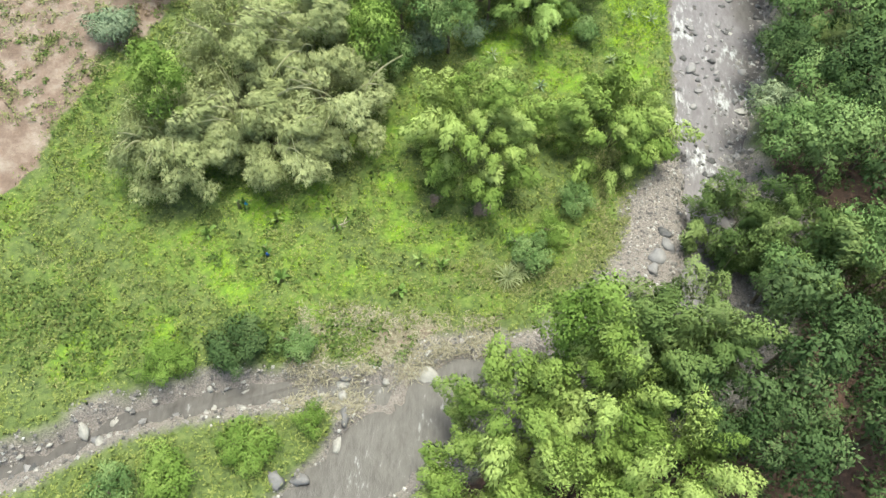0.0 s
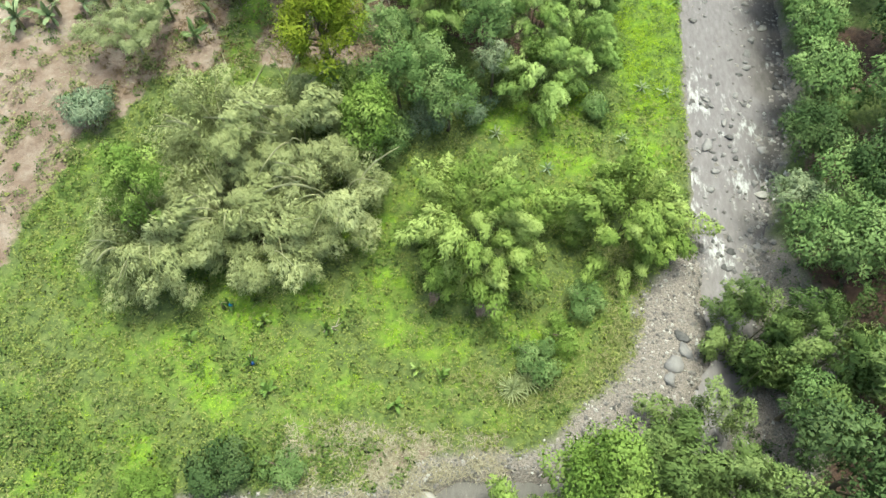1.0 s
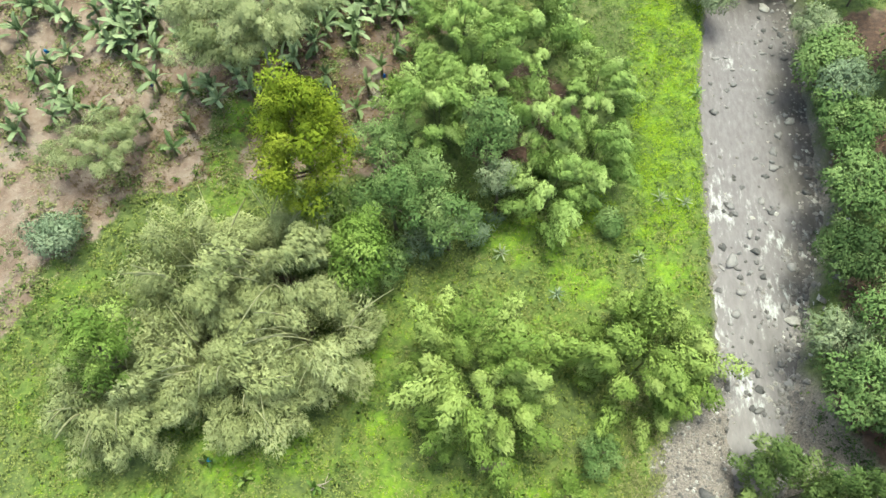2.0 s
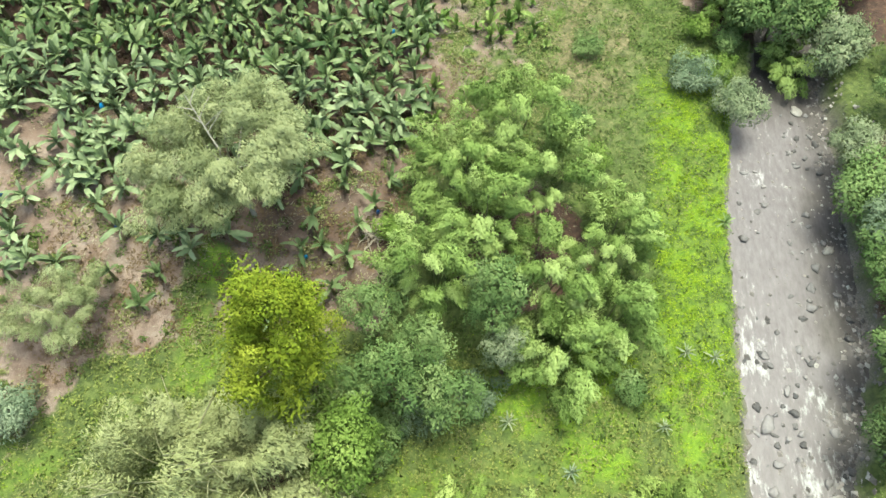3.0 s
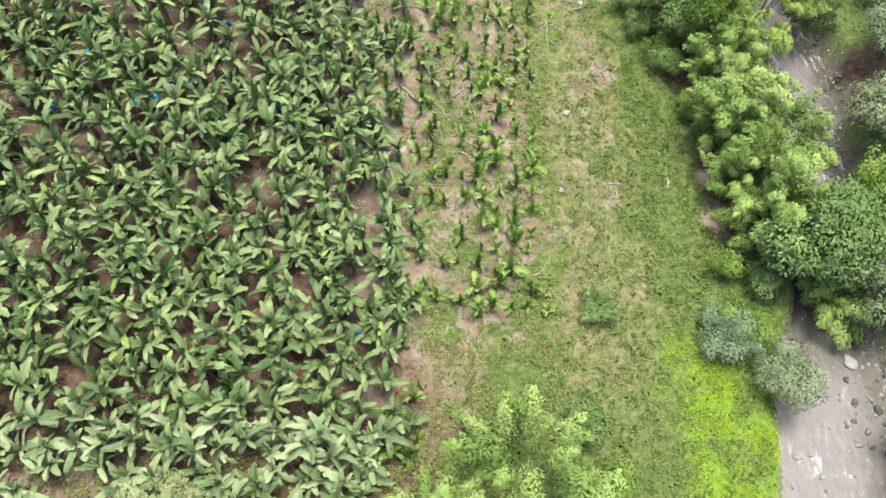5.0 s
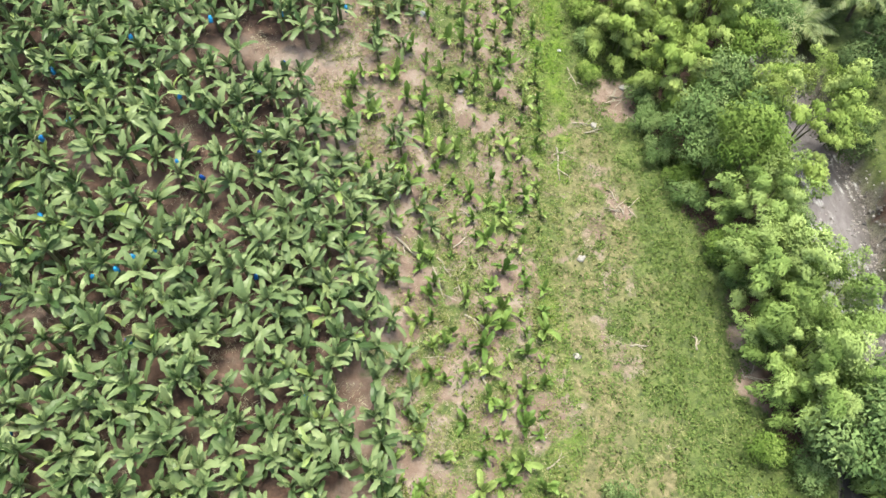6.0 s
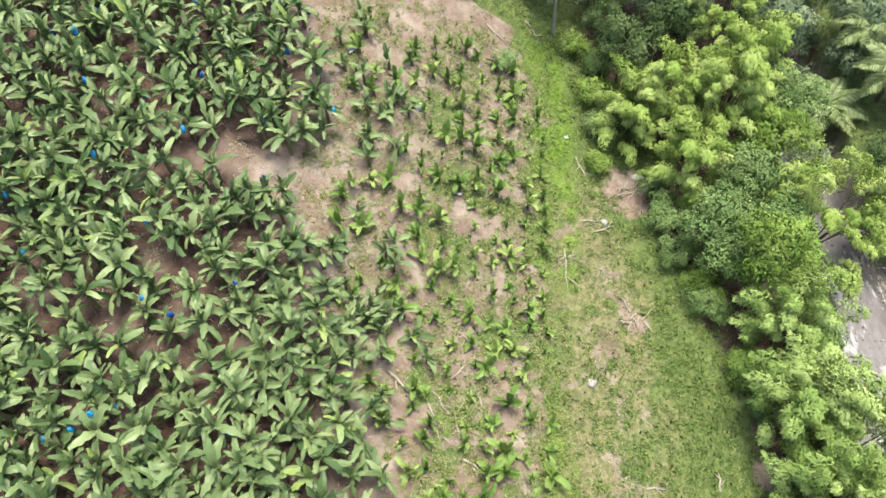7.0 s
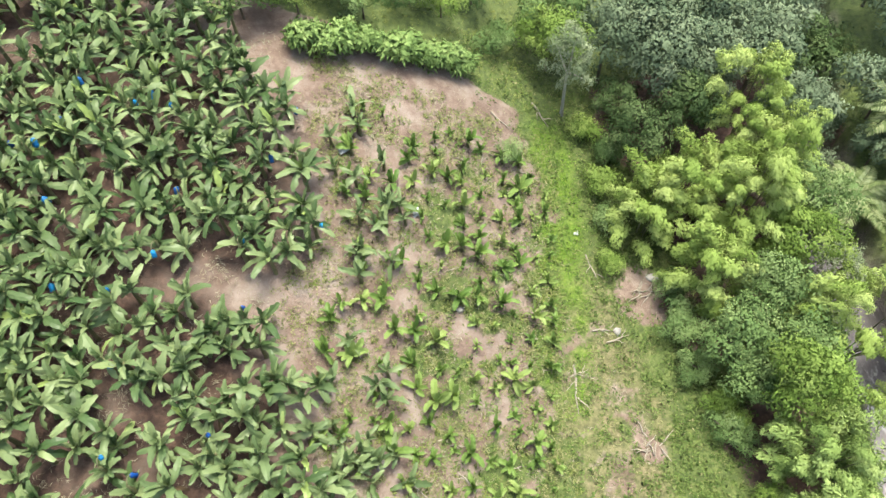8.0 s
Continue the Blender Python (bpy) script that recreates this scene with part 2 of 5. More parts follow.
# shade under bamboo and riverside wood, painted as brown litter colour: x, y, radius
SHADE_SPOTS = [(3.0, 58.0, 5.6), (-15.5, 38.0, 4.6), (22.5, 85.0, 3.6), (21.5, 93.0, 3.4), (20.5, 101.5, 3.6), (17.5, 112.0, 4.0),
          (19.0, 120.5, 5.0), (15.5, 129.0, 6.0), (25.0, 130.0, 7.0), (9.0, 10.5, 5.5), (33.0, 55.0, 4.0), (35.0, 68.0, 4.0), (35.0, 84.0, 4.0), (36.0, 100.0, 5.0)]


# patches of bright grass in the meadow: x, y, radius
LIME_SPOTS = [(-19.9, 24.0, 3.4), (-16.4, 22.2, 2.8), (-14.6, 27.9, 2.8), (-11.1, 29.5, 2.4), (-5.7, 30.4, 2.8), (-7.7, 22.5, 1.8), (-8.7, 18.9, 2.0), (-25.7, 15.5, 2.8),
              (-20.1, 17.0, 1.8), (4.1, 27.9, 2.6), (-6.6, 35.0, 2.6), (-2.9, 27.0, 2.4), (5.0, 46.3, 3.6), (8.8, 43.9, 3.6), (8.4, 48.9, 3.2), (2.0, 46.3, 2.4), (14.4, 47.2, 3.2), (15.8, 43.9, 2.6),
              (-18.6, 54.6, 1.3), (-18.6, 52.6, 1.4), (-18.8, 50.4, 1.4), (-19.0, 48.2, 1.5), (-19.0, 46.0, 1.6)]


# 1 where shade below the trees darkens the ground colour
def tree_shade(x, y):
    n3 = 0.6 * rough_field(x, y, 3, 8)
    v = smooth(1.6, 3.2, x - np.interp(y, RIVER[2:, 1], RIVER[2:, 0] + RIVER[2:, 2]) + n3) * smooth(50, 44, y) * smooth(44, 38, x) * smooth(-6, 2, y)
    for cx, cy, cr in SHADE_SPOTS:
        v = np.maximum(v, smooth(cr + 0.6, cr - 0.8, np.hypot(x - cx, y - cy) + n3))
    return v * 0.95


def cover(x, y):
    """Kinds of ground cover: bare soil, lime grass, gravel, dry weeds; each 0 to 1."""
    n1, n2 = rough_field(x, y, 1, 6), rough_field(x + 37, y - 11, 2, 8)
    soil = smooth(1.6, -1.6, x - soil_edge(y) + 2.0 * n1)
    young = smooth(-11, -5, x) * smooth(62, 70, y) * smooth(124, 118, y)
    soil = soil * (1 - young * 0.75 * smooth(-0.15, 0.55, n2))
    soil = soil * (1 - smooth(2.2, 1.1, np.abs(x + 18.8 + 0.8 * n2)) * smooth(38, 46, y) * smooth(57, 54, y))
    worn = smooth(3.5, 5.5, x) * smooth(13.5, 10.5, x) * smooth(76, 84, y) * smooth(116, 108, y)
    soil = np.maximum(soil, 0.62 * worn * smooth(-0.15, 0.6, rough_field(x * 1.5 + 50, y * 1.1, 2, 8)))
    for cx, cy, cr in BARE_SPOTS:
        soil = np.maximum(soil, smooth(cr * 1.25, cr * 0.6, np.hypot(x - cx, y - cy) + 0.5 * n2))
    # the painted tree shade counts as bare ground
    soil = np.maximum(soil, tree_shade(x, y))
    lime = smooth(12.0, 15.0, x + n1) * smooth(25, 21, x) * smooth(44, 50, y) * smooth(78, 73, y)
    lime = np.maximum(lime, 0.55 * smooth(0.0, 0.9, n1 + 0.3) * smooth(46, 40, y) * smooth(14, 18, y) * smooth(24, 18, x))
    for cx, cy, cr in LIME_SPOTS:
        lime = np.maximum(lime, smooth(cr * 1.2, cr * 0.45, np.hypot(x - cx, (y - cy) * 1.2) + 0.8 * n2))
    lime = np.maximum(lime, 0.8 * smooth(3.2, 4.6, x + 0.5 * n2) * smooth(8.4, 6.6, x + 0.5 * n1) * smooth(98, 107, y) * smooth(129, 123, y))
    lime = np.maximum(lime, 0.7 * smooth(3.4, 4.4, x + 0.4 * n2) * smooth(6.6, 5.4, x + 0.4 * n1) * smooth(76, 82, y) * smooth(96, 90, y))
    lime = lime * (0.35 + 0.65 * smooth(-0.5, 0.5, rough_field(x * 1.6 + 3, y * 1.2, 2, 8)))
    dry = smooth(3.0, 6.0, x) * smooth(14, 9.5, x + 2 * n1) * smooth(66, 76, y) * smooth(118, 108, y) * smooth(-0.9, 0.1, n2)
    gravel = np.zeros(np.shape(x))
    for line, wide in ((RIVER, 2.3), (BRANCH, 1.3)):
        d, _ = to_line(line, x, y)
        w = wide if line is BRANCH else 0.5 + smooth(38, 30, y) * smooth(3, 8, y + x) * (1.8 + 3.4 * smooth(5, 12, x))
        gravel = np.maximum(gravel, smooth(w + 0.5, w - 0.4, d + 0.5 * n2))
    return soil * (1 - gravel), lime * (1 - gravel) * (1 - soil), gravel, dry * (1 - soil) * (1 - lime)


def field_edge(y):
    return np.interp(y, [48, 52, 58, 63, 66, 72, 80, 90, 95, 98, 101, 103, 105, 107, 109.5, 112, 115, 118, 121, 124, 126],
                     [-21, -21, -15, -9, -6.6, -5.8, -7.0, -6.6, -8.8, -10.6, -10.4, -11.4, -14.2, -14.6, -11.8, -10.8, -11.6, -13.2, -15, -16.8, -19.5])


# openings of bare red soil inside the plantation: x, y, radius
GAPS = [(-29.3, 121.3, 1.8), (-18.4, 106.2, 1.5), (-16.6, 107.4, 1.3), (-14.2, 106.2, 1.3), (-18.2, 96.4, 1.3), (-21.0, 95.8, 1.1), (-17.3, 117.6, 1.1), (-20.6, 108.9, 1.0),
        (-19.2, 94.3, 1.1), (-26.3, 97.0, 1.2), (-13.8, 95.4, 1.2), (-27.5, 86.9, 1.2), (-14.6, 84.5, 1.1), (-21.3, 83.7, 0.9), (-20.4, 79.2, 1.0), (-12.8, 102.0, 1.2),
        (-12.4, 106.6, 1.2), (-24.1, 109.5, 0.9), (-20.0, 99.6, 1.0)]


def in_gap(x, y):
    return any(math.hypot(x - q[0], y - q[1]) < 0.85 * q[2] for q in GAPS)


def gap_field(x, y):
    v = np.zeros(np.shape(x))
    for cx, cy, cr in GAPS:
        v = np.maximum(v, smooth(cr * 1.3, cr * 0.6, np.hypot(x - cx, y - cy)))
    return v


def mulch_shade(x, y):
    """Dark floor of the grown plantation: rotting leaf litter with the plants' shade painted in."""
    extent = smooth(0.2, -3.0, x - field_edge(y) + 1.2 * rough_field(x, y, 3, 8)) * smooth(62, 68, y) * smooth(129, 124, y) * smooth(-46, -40, x) * 0.9 * (1 - 0.35 * gap_field(x, y))
    dark_soil = smooth(47, 54, y + 0.25 * x) * smooth(74, 66, y) * smooth(-26, -19, x) * (0.62 + 0.3 * rough_field(x, y, 2, 7))
    return np.clip(np.maximum(np.maximum(extent, dark_soil), tree_shade(x, y)), 0, 1)


for cover_name, values in zip(("soil", "lime", "gravel", "dry", "mulch_shade"), (*cover(GX, GY), mulch_shade(GX, GY))):
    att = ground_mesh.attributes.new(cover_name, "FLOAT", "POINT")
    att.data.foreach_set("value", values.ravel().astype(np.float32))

gm, n, l, p = node_mat("hillside_ground")


def att_out(name):
    a = n.new("ShaderNodeAttribute")
    a.attribute_name = name
    return a.outputs["Fac"]


fine, coarse, grit = noise_tex(n, l, 2.2, 8), noise_tex(n, l, 0.5, 9, rough=0.72), noise_tex(n, l, 9.0, 6)
turf = ramp(n, l, fine, [(0.3, (0.034, 0.05, 0.014)), (0.5, (0.07, 0.096, 0.024)), (0.72, (0.12, 0.142, 0.045))])
limec = ramp(n, l, fine, [(0.3, (0.065, 0.125, 0.011)), (0.55, (0.125, 0.205, 0.015)), (0.75, (0.18, 0.25, 0.028))])
dryc = ramp(n, l, fine, [(0.3, (0.062, 0.066, 0.026)), (0.5, (0.125, 0.112, 0.055)), (0.7, (0.205, 0.165, 0.1))])
soilc = ramp(n, l, coarse, [(0.3, (0.082, 0.052, 0.041)), (0.46, (0.148, 0.103, 0.084)), (0.56, (0.215, 0.167, 0.143)), (0.7, (0.28, 0.235, 0.21))])
soilc = mix_col(n, l, math_node(n, l, "MULTIPLY", grit, 0.5), soilc, (0.138, 0.0963, 0.0743))
# litter and the shade under plants share this dark soil colour
soilc = mix_col(n, l, att_out("mulch_shade"), soilc, ramp(n, l, fine, [(0.35, (0.026, 0.014, 0.01)), (0.55, (0.06, 0.032, 0.023)), (0.72, (0.115, 0.066, 0.048))]))
gravc = ramp(n, l, grit, [(0.35, (0.0825, 0.0688, 0.066)), (0.5, (0.154, 0.132, 0.124)), (0.7, (0.237, 0.209, 0.195))])
col = mix_col(n, l, att_out("lime"), turf, limec)
col = mix_col(n, l, att_out("dry"), col, dryc)
edge = math_node(n, l, "ADD", att_out("soil"), math_node(n, l, "MULTIPLY", math_node(n, l, "SUBTRACT", fine, 0.5), 0.9))
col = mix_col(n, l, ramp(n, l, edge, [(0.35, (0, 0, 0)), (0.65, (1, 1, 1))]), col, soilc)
col = mix_col(n, l, att_out("gravel"), col, gravc)
l.new(col, p.inputs["Base Color"])
p.inputs["Roughness"].default_value = 0.95
bump(n, l, p, math_node(n, l, "ADD", fine, grit), 0.7, 0.12)
ground_mesh.materials.append(gm)
tagged(new("ground", ground_mesh), "hillside ground of grass, brown soil and gravel", "ground", kind="structure")


# water: a ribbon along each course
def ribbon(line, step=0.5):
    pts = []
    for a, b in zip(line[:-1], line[1:]):
        k = max(2, int(np.hypot(*(b - a)[:2]) / step))
        pts += [a + (b - a) * i / k for i in range(k)]
    pts = np.array(pts)
    for _ in range(6):
        pts[1:-1] = (pts[:-2] + 2 * pts[1:-1] + pts[2:]) / 4
    tang = np.gradient(pts[:, :2], axis=0)
    tang /= np.linalg.norm(tang, axis=1)[:, None]
    side = np.stack((-tang[:, 1], tang[:, 0]), -1)
    cols = np.linspace(-1, 1, 13)
    v = [(*(q[:2] + s * c * (q[2] + (0.9 if line is RIVER else 0.35))), q[3] - (0 if line is RIVER else 0.13) + 0.05 * float(rough_field(q[0] * 3 + c * 9, q[1] * 3, 3, 8))) for q, s in zip(pts, side) for c in cols]
    m = len(cols)
    f = [(i * m + j, i * m + j + 1, (i + 1) * m + j + 1, (i + 1) * m + j) for i in range(len(pts) - 1) for j in range(m - 1)]
    me = mesh_from("water", v, f, True)
    v = np.array(v)
    x, y = v[:, 0], v[:, 1]
    swift = smooth(57, 51, y) * smooth(30, 37, y) * smooth(-0.5, 0.7, rough_field(x, y * 0.6, 3, 7))
    swift = np.maximum(swift, smooth(-0.6, 0.5, rough_field(x, y * 0.7, 3, 7)) * smooth(84, 94, y) * smooth(116, 108, y))
    swift = np.maximum(swift, 0.4 * smooth(1.6, 0.4, np.abs(y - 68.5 + 0.6 * (x - 22))) * smooth(26, 24, x))
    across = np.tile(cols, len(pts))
    # dark tree reflections and shade, painted along one bank, pool and bend
    extent = np.maximum(0.85 * smooth(24, 18, y), 0.75 * smooth(0.0, -0.75, across + 0.25 * rough_field(x, y * 0.5, 3, 7)) * smooth(33, 40, y))
    extent = np.maximum(extent, 0.8 * smooth(72, 77, y) * smooth(92, 84, y))
    me.attributes.new("extent", "FLOAT", "POINT").data.foreach_set("value", extent.astype(np.float32))
    me.attributes.new("rapid", "FLOAT", "POINT").data.foreach_set("value", swift.astype(np.float32))
    return me


wm, n, l, p = node_mat("silty_water")
tc, mp = n.new("ShaderNodeTexCoord"), n.new("ShaderNodeMapping")
mp.inputs["Scale"].default_value = (1.6, 0.55, 1)
l.new(tc.outputs["Object"], mp.inputs[0])
rip, big = n.new("ShaderNodeTexNoise"), n.new("ShaderNodeTexNoise")
for tex, sc, dt in ((rip, 1.7, 9), (big, 0.22, 4)):
    tex.inputs["Scale"].default_value, tex.inputs["Detail"].default_value, tex.inputs["Roughness"].default_value = sc, dt, 0.66
    l.new(mp.outputs[0], tex.inputs["Vector"])
foam = math_node(n, l, "ADD", math_node(n, l, "MULTIPLY", rip.outputs[0], 0.75), math_node(n, l, "MULTIPLY", big.outputs[0], 0.45))
rapid = n.new("ShaderNodeAttribute")
rapid.attribute_name = "rapid"
foam = math_node(n, l, "ADD", foam, math_node(n, l, "MULTIPLY", rapid.outputs["Fac"], 0.12))
foam = ramp(n, l, foam, [(0.7, (0, 0, 0)), (0.88, (1, 1, 1))])
silt = ramp(n, l, rip.outputs[0], [(0.3, (0.104, 0.093, 0.1)), (0.7, (0.162, 0.147, 0.159))])
# blends the painted reflection of the trees into the silt colour
mirror_att = n.new("ShaderNodeAttribute")
mirror_att.attribute_name = "extent"
silt = mix_col(n, l, mirror_att.outputs["Fac"], silt, ramp(n, l, rip.outputs[0], [(0.3, (0.038, 0.033, 0.03)), (0.7, (0.078, 0.07, 0.066))]))
l.new(mix_col(n, l, foam, silt, (0.407, 0.413, 0.424)), p.inputs["Base Color"])
fr = n.new("ShaderNodeMapRange")
fr.inputs["To Min"].default_value, fr.inputs["To Max"].default_value = 0.32, 0.8
p.inputs["Specular IOR Level"].default_value = 0.12
l.new(foam, fr.inputs[0])
l.new(fr.outputs[0], p.inputs["Roughness"])
bump(n, l, p, rip.outputs[0], 0.5, 0.12)
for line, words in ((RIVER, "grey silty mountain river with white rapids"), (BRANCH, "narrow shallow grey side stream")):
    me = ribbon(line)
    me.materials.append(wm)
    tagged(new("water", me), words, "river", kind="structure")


# ---- helpers for things ----
def thing(name, x, y, label, category, group="", z=None):
    e = new(name)
    e.location = (x, y, gz(x, y) if z is None else z)
    return tagged(e, label, category, group)


def put(name, me, parent, m, label=""):
    ob = new(name, me)
    ob.parent = parent
    ob.matrix_basis = m
    return tagged(ob, label) if label else ob


def srt(loc, rot=(0, 0, 0), scale=1.0):
    s = (scale,) * 3 if isinstance(scale, (int, float)) else scale
    return Matrix.LocRotScale(Vector(loc), Euler(rot), Vector(s))


def along(a, b, length=1.0, thick=1.0):
    """Pose that lays a mesh standing from 0 to 1 on z between a and b."""
    a, b = Vector(a), Vector(b)
    d = b - a
    q = d.to_track_quat("Z", "Y")
    return Matrix.LocRotScale(a, q, Vector((thick, thick, d.length * length)))


def tube(name, pts, radii, material, sides=6):
    pts = np.array(pts, float)
    t = np.gradient(pts, axis=0)
    t /= np.linalg.norm(t, axis=1)[:, None]
    ref = np.array([0.31, 0.95, 0.05])
    v = []
    for q, d, r in zip(pts, t, radii):
        u = np.cross(d, ref)
        u /= np.linalg.norm(u)
        w = np.cross(d, u)
        v += [q + r * (math.cos(a) * u + math.sin(a) * w) for a in np.arange(sides) * 2 * math.pi / sides]
    f = [(i * sides + j, i * sides + (j + 1) % sides, (i + 1) * sides + (j + 1) % sides, (i + 1) * sides + j) for i in range(len(pts) - 1) for j in range(sides)]
    f += [tuple(range(sides))[::-1], tuple(range((len(pts) - 1) * sides, len(pts) * sides))]
    me = mesh_from(name, v, f, True)
    me.materials.append(material)
    return me


def leaves(name, base, direction, length, width, material, rng, droop=0.25, facing=None, loose=0.55, soften=0.0, small=True):
    """Many pointed blades, small ones three-cornered, large ones folded; facing: the way their upper sides look, roughly."""
    n_ = len(base)
    d = direction / np.linalg.norm(direction, axis=1)[:, None]
    r = rng.normal(size=(n_, 3))
    if facing is not None:
        r = facing + loose * r
    s = np.cross(d, r)
    s /= np.linalg.norm(s, axis=1)[:, None] + 1e-9
    up = np.cross(s, d)
    L, W = np.asarray(length).reshape(-1, 1) * np.ones((n_, 1)), np.asarray(width).reshape(-1, 1) * np.ones((n_, 1))
    tip = base + d * L - np.array([0, 0, 1.0]) * L * droop
    if small:
        v = np.stack((base + d * L * 0.05 + s * W / 2, tip, base + d * L * 0.35 - s * W / 2), 1).reshape(-1, 3)
    else:
        mid = base + d * L * 0.45
        v = np.stack((base, mid + s * W / 2 + up * W * 0.2, tip, mid - s * W / 2 + up * W * 0.2), 1).reshape(-1, 3)
    k = 3 if small else 4
    f = np.arange(k * n_).reshape(-1, k)
    me = mesh_from(name, v, f, soften > 0)
    me.materials.append(material)
    if soften > 0:
        # blades share the roundness of their spray, as dense foliage does
        own = np.cross(s, d)
        own *= np.sign((own * facing).sum(1, keepdims=True) + 1e-9)
        nn = unit(soften * unit(facing) + (1 - soften) * own)
        me.normals_split_custom_set_from_vertices(np.repeat(nn, k, 0).tolist())
    return me


def unit(v):
    return v / (np.linalg.norm(v, axis=-1, keepdims=True) + 1e-9)


# ---- foliage pieces, shared by the plants ----
def plume_mesh(material, seed, count=820, leaf=(0.176, 0.08), fat=0.56, tight=1.0):
    """Feathery bamboo end: a tapering, lumpy tail of leaves round an axis that rises, bends over along +x and droops."""
    rng = np.random.default_rng(seed)
    bend, tall = ((1.75, 1.9), (1.1, 1.75), (1.4, 2.2), (0.8, 1.6))[seed % 4]
    sprays = 22 if tight > 0.9 else 34
    s = np.linspace(0.06, 1, sprays) ** 0.9
    axis = np.stack((bend * s ** 1.8, 0.16 * np.sin(4 * s + seed), tall * s - 0.55 * tall * s ** 3), -1)
    prof = fat * np.sin(np.pi * (0.12 + 0.80 * s)) ** 0.7
    turn = np.arange(sprays) * 2.39996 + seed
    side = unit(np.stack((0.35 * np.cos(turn) + 0.1, np.cos(turn + 1.1), 0.9 * np.sin(turn + 1.1) + 0.35), -1))
    centre = axis + side * (prof * rng.uniform(0.5, 0.95, sprays))[:, None]
    radius = rng.uniform(0.2, 0.36, sprays) * fat / 0.56 * (1.1 - 0.45 * s) * tight
    own = rng.integers(0, sprays, count)
    out = unit(rng.normal(size=(count, 3)) + 0.6 * side[own] + np.array([0, 0, 0.3]))
    base = centre[own] + out * (radius[own] * rng.uniform(0.3, 1, count) ** 0.4)[:, None] * np.array([1.35, 0.95, 0.8])
    face = unit(0.7 * out + 0.75 * side[own] + np.array([0, 0, 0.1]))
    d = unit(0.3 * out + np.array([0.75, 0, -0.5]) + 0.5 * rng.normal(size=(count, 3)))
    return leaves("plume", base, d, leaf[0] * rng.uniform(0.7, 1.35, count), leaf[1] * rng.uniform(0.8, 1.3, count), material, rng, facing=face, loose=0.4, soften=0.85)


def clump_mesh(material, seed, count=390, leaf=(0.195, 0.134), flat=0.8, open_=0.5, soft=0.8):
    """Leafy end of a limb: blades on a lumpy dome of about one metre radius."""
    rng = np.random.default_rng(seed)
    out = unit(rng.normal(size=(count, 3)) + np.array([0, 0, 0.45]))
    lump = 1 + 0.22 * np.sin(4 * out[:, 0] + seed) + 0.22 * np.sin(5 * out[:, 1] + 2 * seed)
    base = out * (lump * rng.uniform(open_, 1, count) ** 0.6)[:, None] * np.array([1, 1, flat])
    d = unit(0.4 * out + np.array([0, 0, -0.25]) + 0.75 * rng.normal(size=(count, 3)))
    return leaves("leaf_clump", base, d, leaf[0] * rng.uniform(0.7, 1.4, count), leaf[1] * rng.uniform(0.7, 1.3, count), material, rng, facing=out + np.array([0, 0, 0.25]), loose=0.38, soften=soft)


PLUMES = {k: [plume_mesh(M[k], 10 * i + j) for j in range(4)] for i, k in enumerate(("bamboo", "bamboo_light", "bamboo_deep", "bamboo_fresh"))}
PLUMES["bamboo_olive"] = [plume_mesh(M["bamboo_olive"], 72 + j, 1050, (0.2, 0.05), 0.95, 0.55) for j in range(4)]
CLUMPS = {k: [clump_mesh(M[k], 100 + 10 * i + j) for j in range(4)] for i, k in enumerate(("broad", "broad_light", "broad_dark", "grey", "bluish", "haze"))}
CLUMPS["yellow"] = [clump_mesh(M["yellow"], 130 + j, 620, (0.17, 0.11), 0.9, 0.3) for j in range(4)]
CLUMPS["hedge"] = [clump_mesh(M["hedge"], 190 + j, 150, (0.5, 0.3), 0.8, 0.5, 0.45) for j in range(4)]
PLUMES["silver"] = [plume_mesh(M["silver"], 180 + j, 1500, (0.13, 0.05), 0.7, 0.8) for j in range(4)]
CULM = tube("culm", [(0, 0, 0), (0.0, 0, 0.35), (0.0, 0, 0.7), (0, 0, 1)], [0.06, 0.055, 0.045, 0.025], M["culm"], 5)
CANE = tube("cane", [(2.6 * q ** 2, 0.1 * math.sin(4 * q), q * (1.15 - 0.35 * q)) for q in np.linspace(0, 1, 7)], np.linspace(0.045, 0.018, 7), M["straw_cane"], 5)
LIMB = tube("limb", [(0, 0, 0), (0.05, 0.02, 0.3), (0.02, 0.05, 0.65), (0, 0, 1)], [0.10, 0.08, 0.06, 0.03], M["bark"], 5)
PALE_LIMB = tube("pale_limb", [(0, 0, 0), (0.05, 0.02, 0.3), (0.02, 0.05, 0.65), (0, 0, 1)], [0.10, 0.08, 0.06, 0.03], M["pale_bark"], 5)
TRUNK = tube("trunk", [(0, 0, -0.06), (0.02, 0.0, 0.05), (0.06, 0.03, 0.4), (0.0, 0.08, 0.75), (0, 0, 1)], [0.34, 0.24, 0.19, 0.15, 0.10], M["bark"], 8)
PALE_TRUNK = tube("pale_trunk", [(0, 0, -0.06), (0.02, 0.0, 0.05), (0.06, 0.03, 0.4), (0.0, 0.08, 0.75), (0, 0, 1)], [0.26, 0.19, 0.15, 0.12, 0.07], M["pale_bark"], 8)


# a shaded lane runs between the clumps on the slope: x, y, half width
LANE = [(2.2, 66.2, 0.6), (3.4, 63.4, 0.75), (5.0, 61.4, 0.9), (7.2, 59.2, 1.15), (6.2, 55.4, 0.7)]


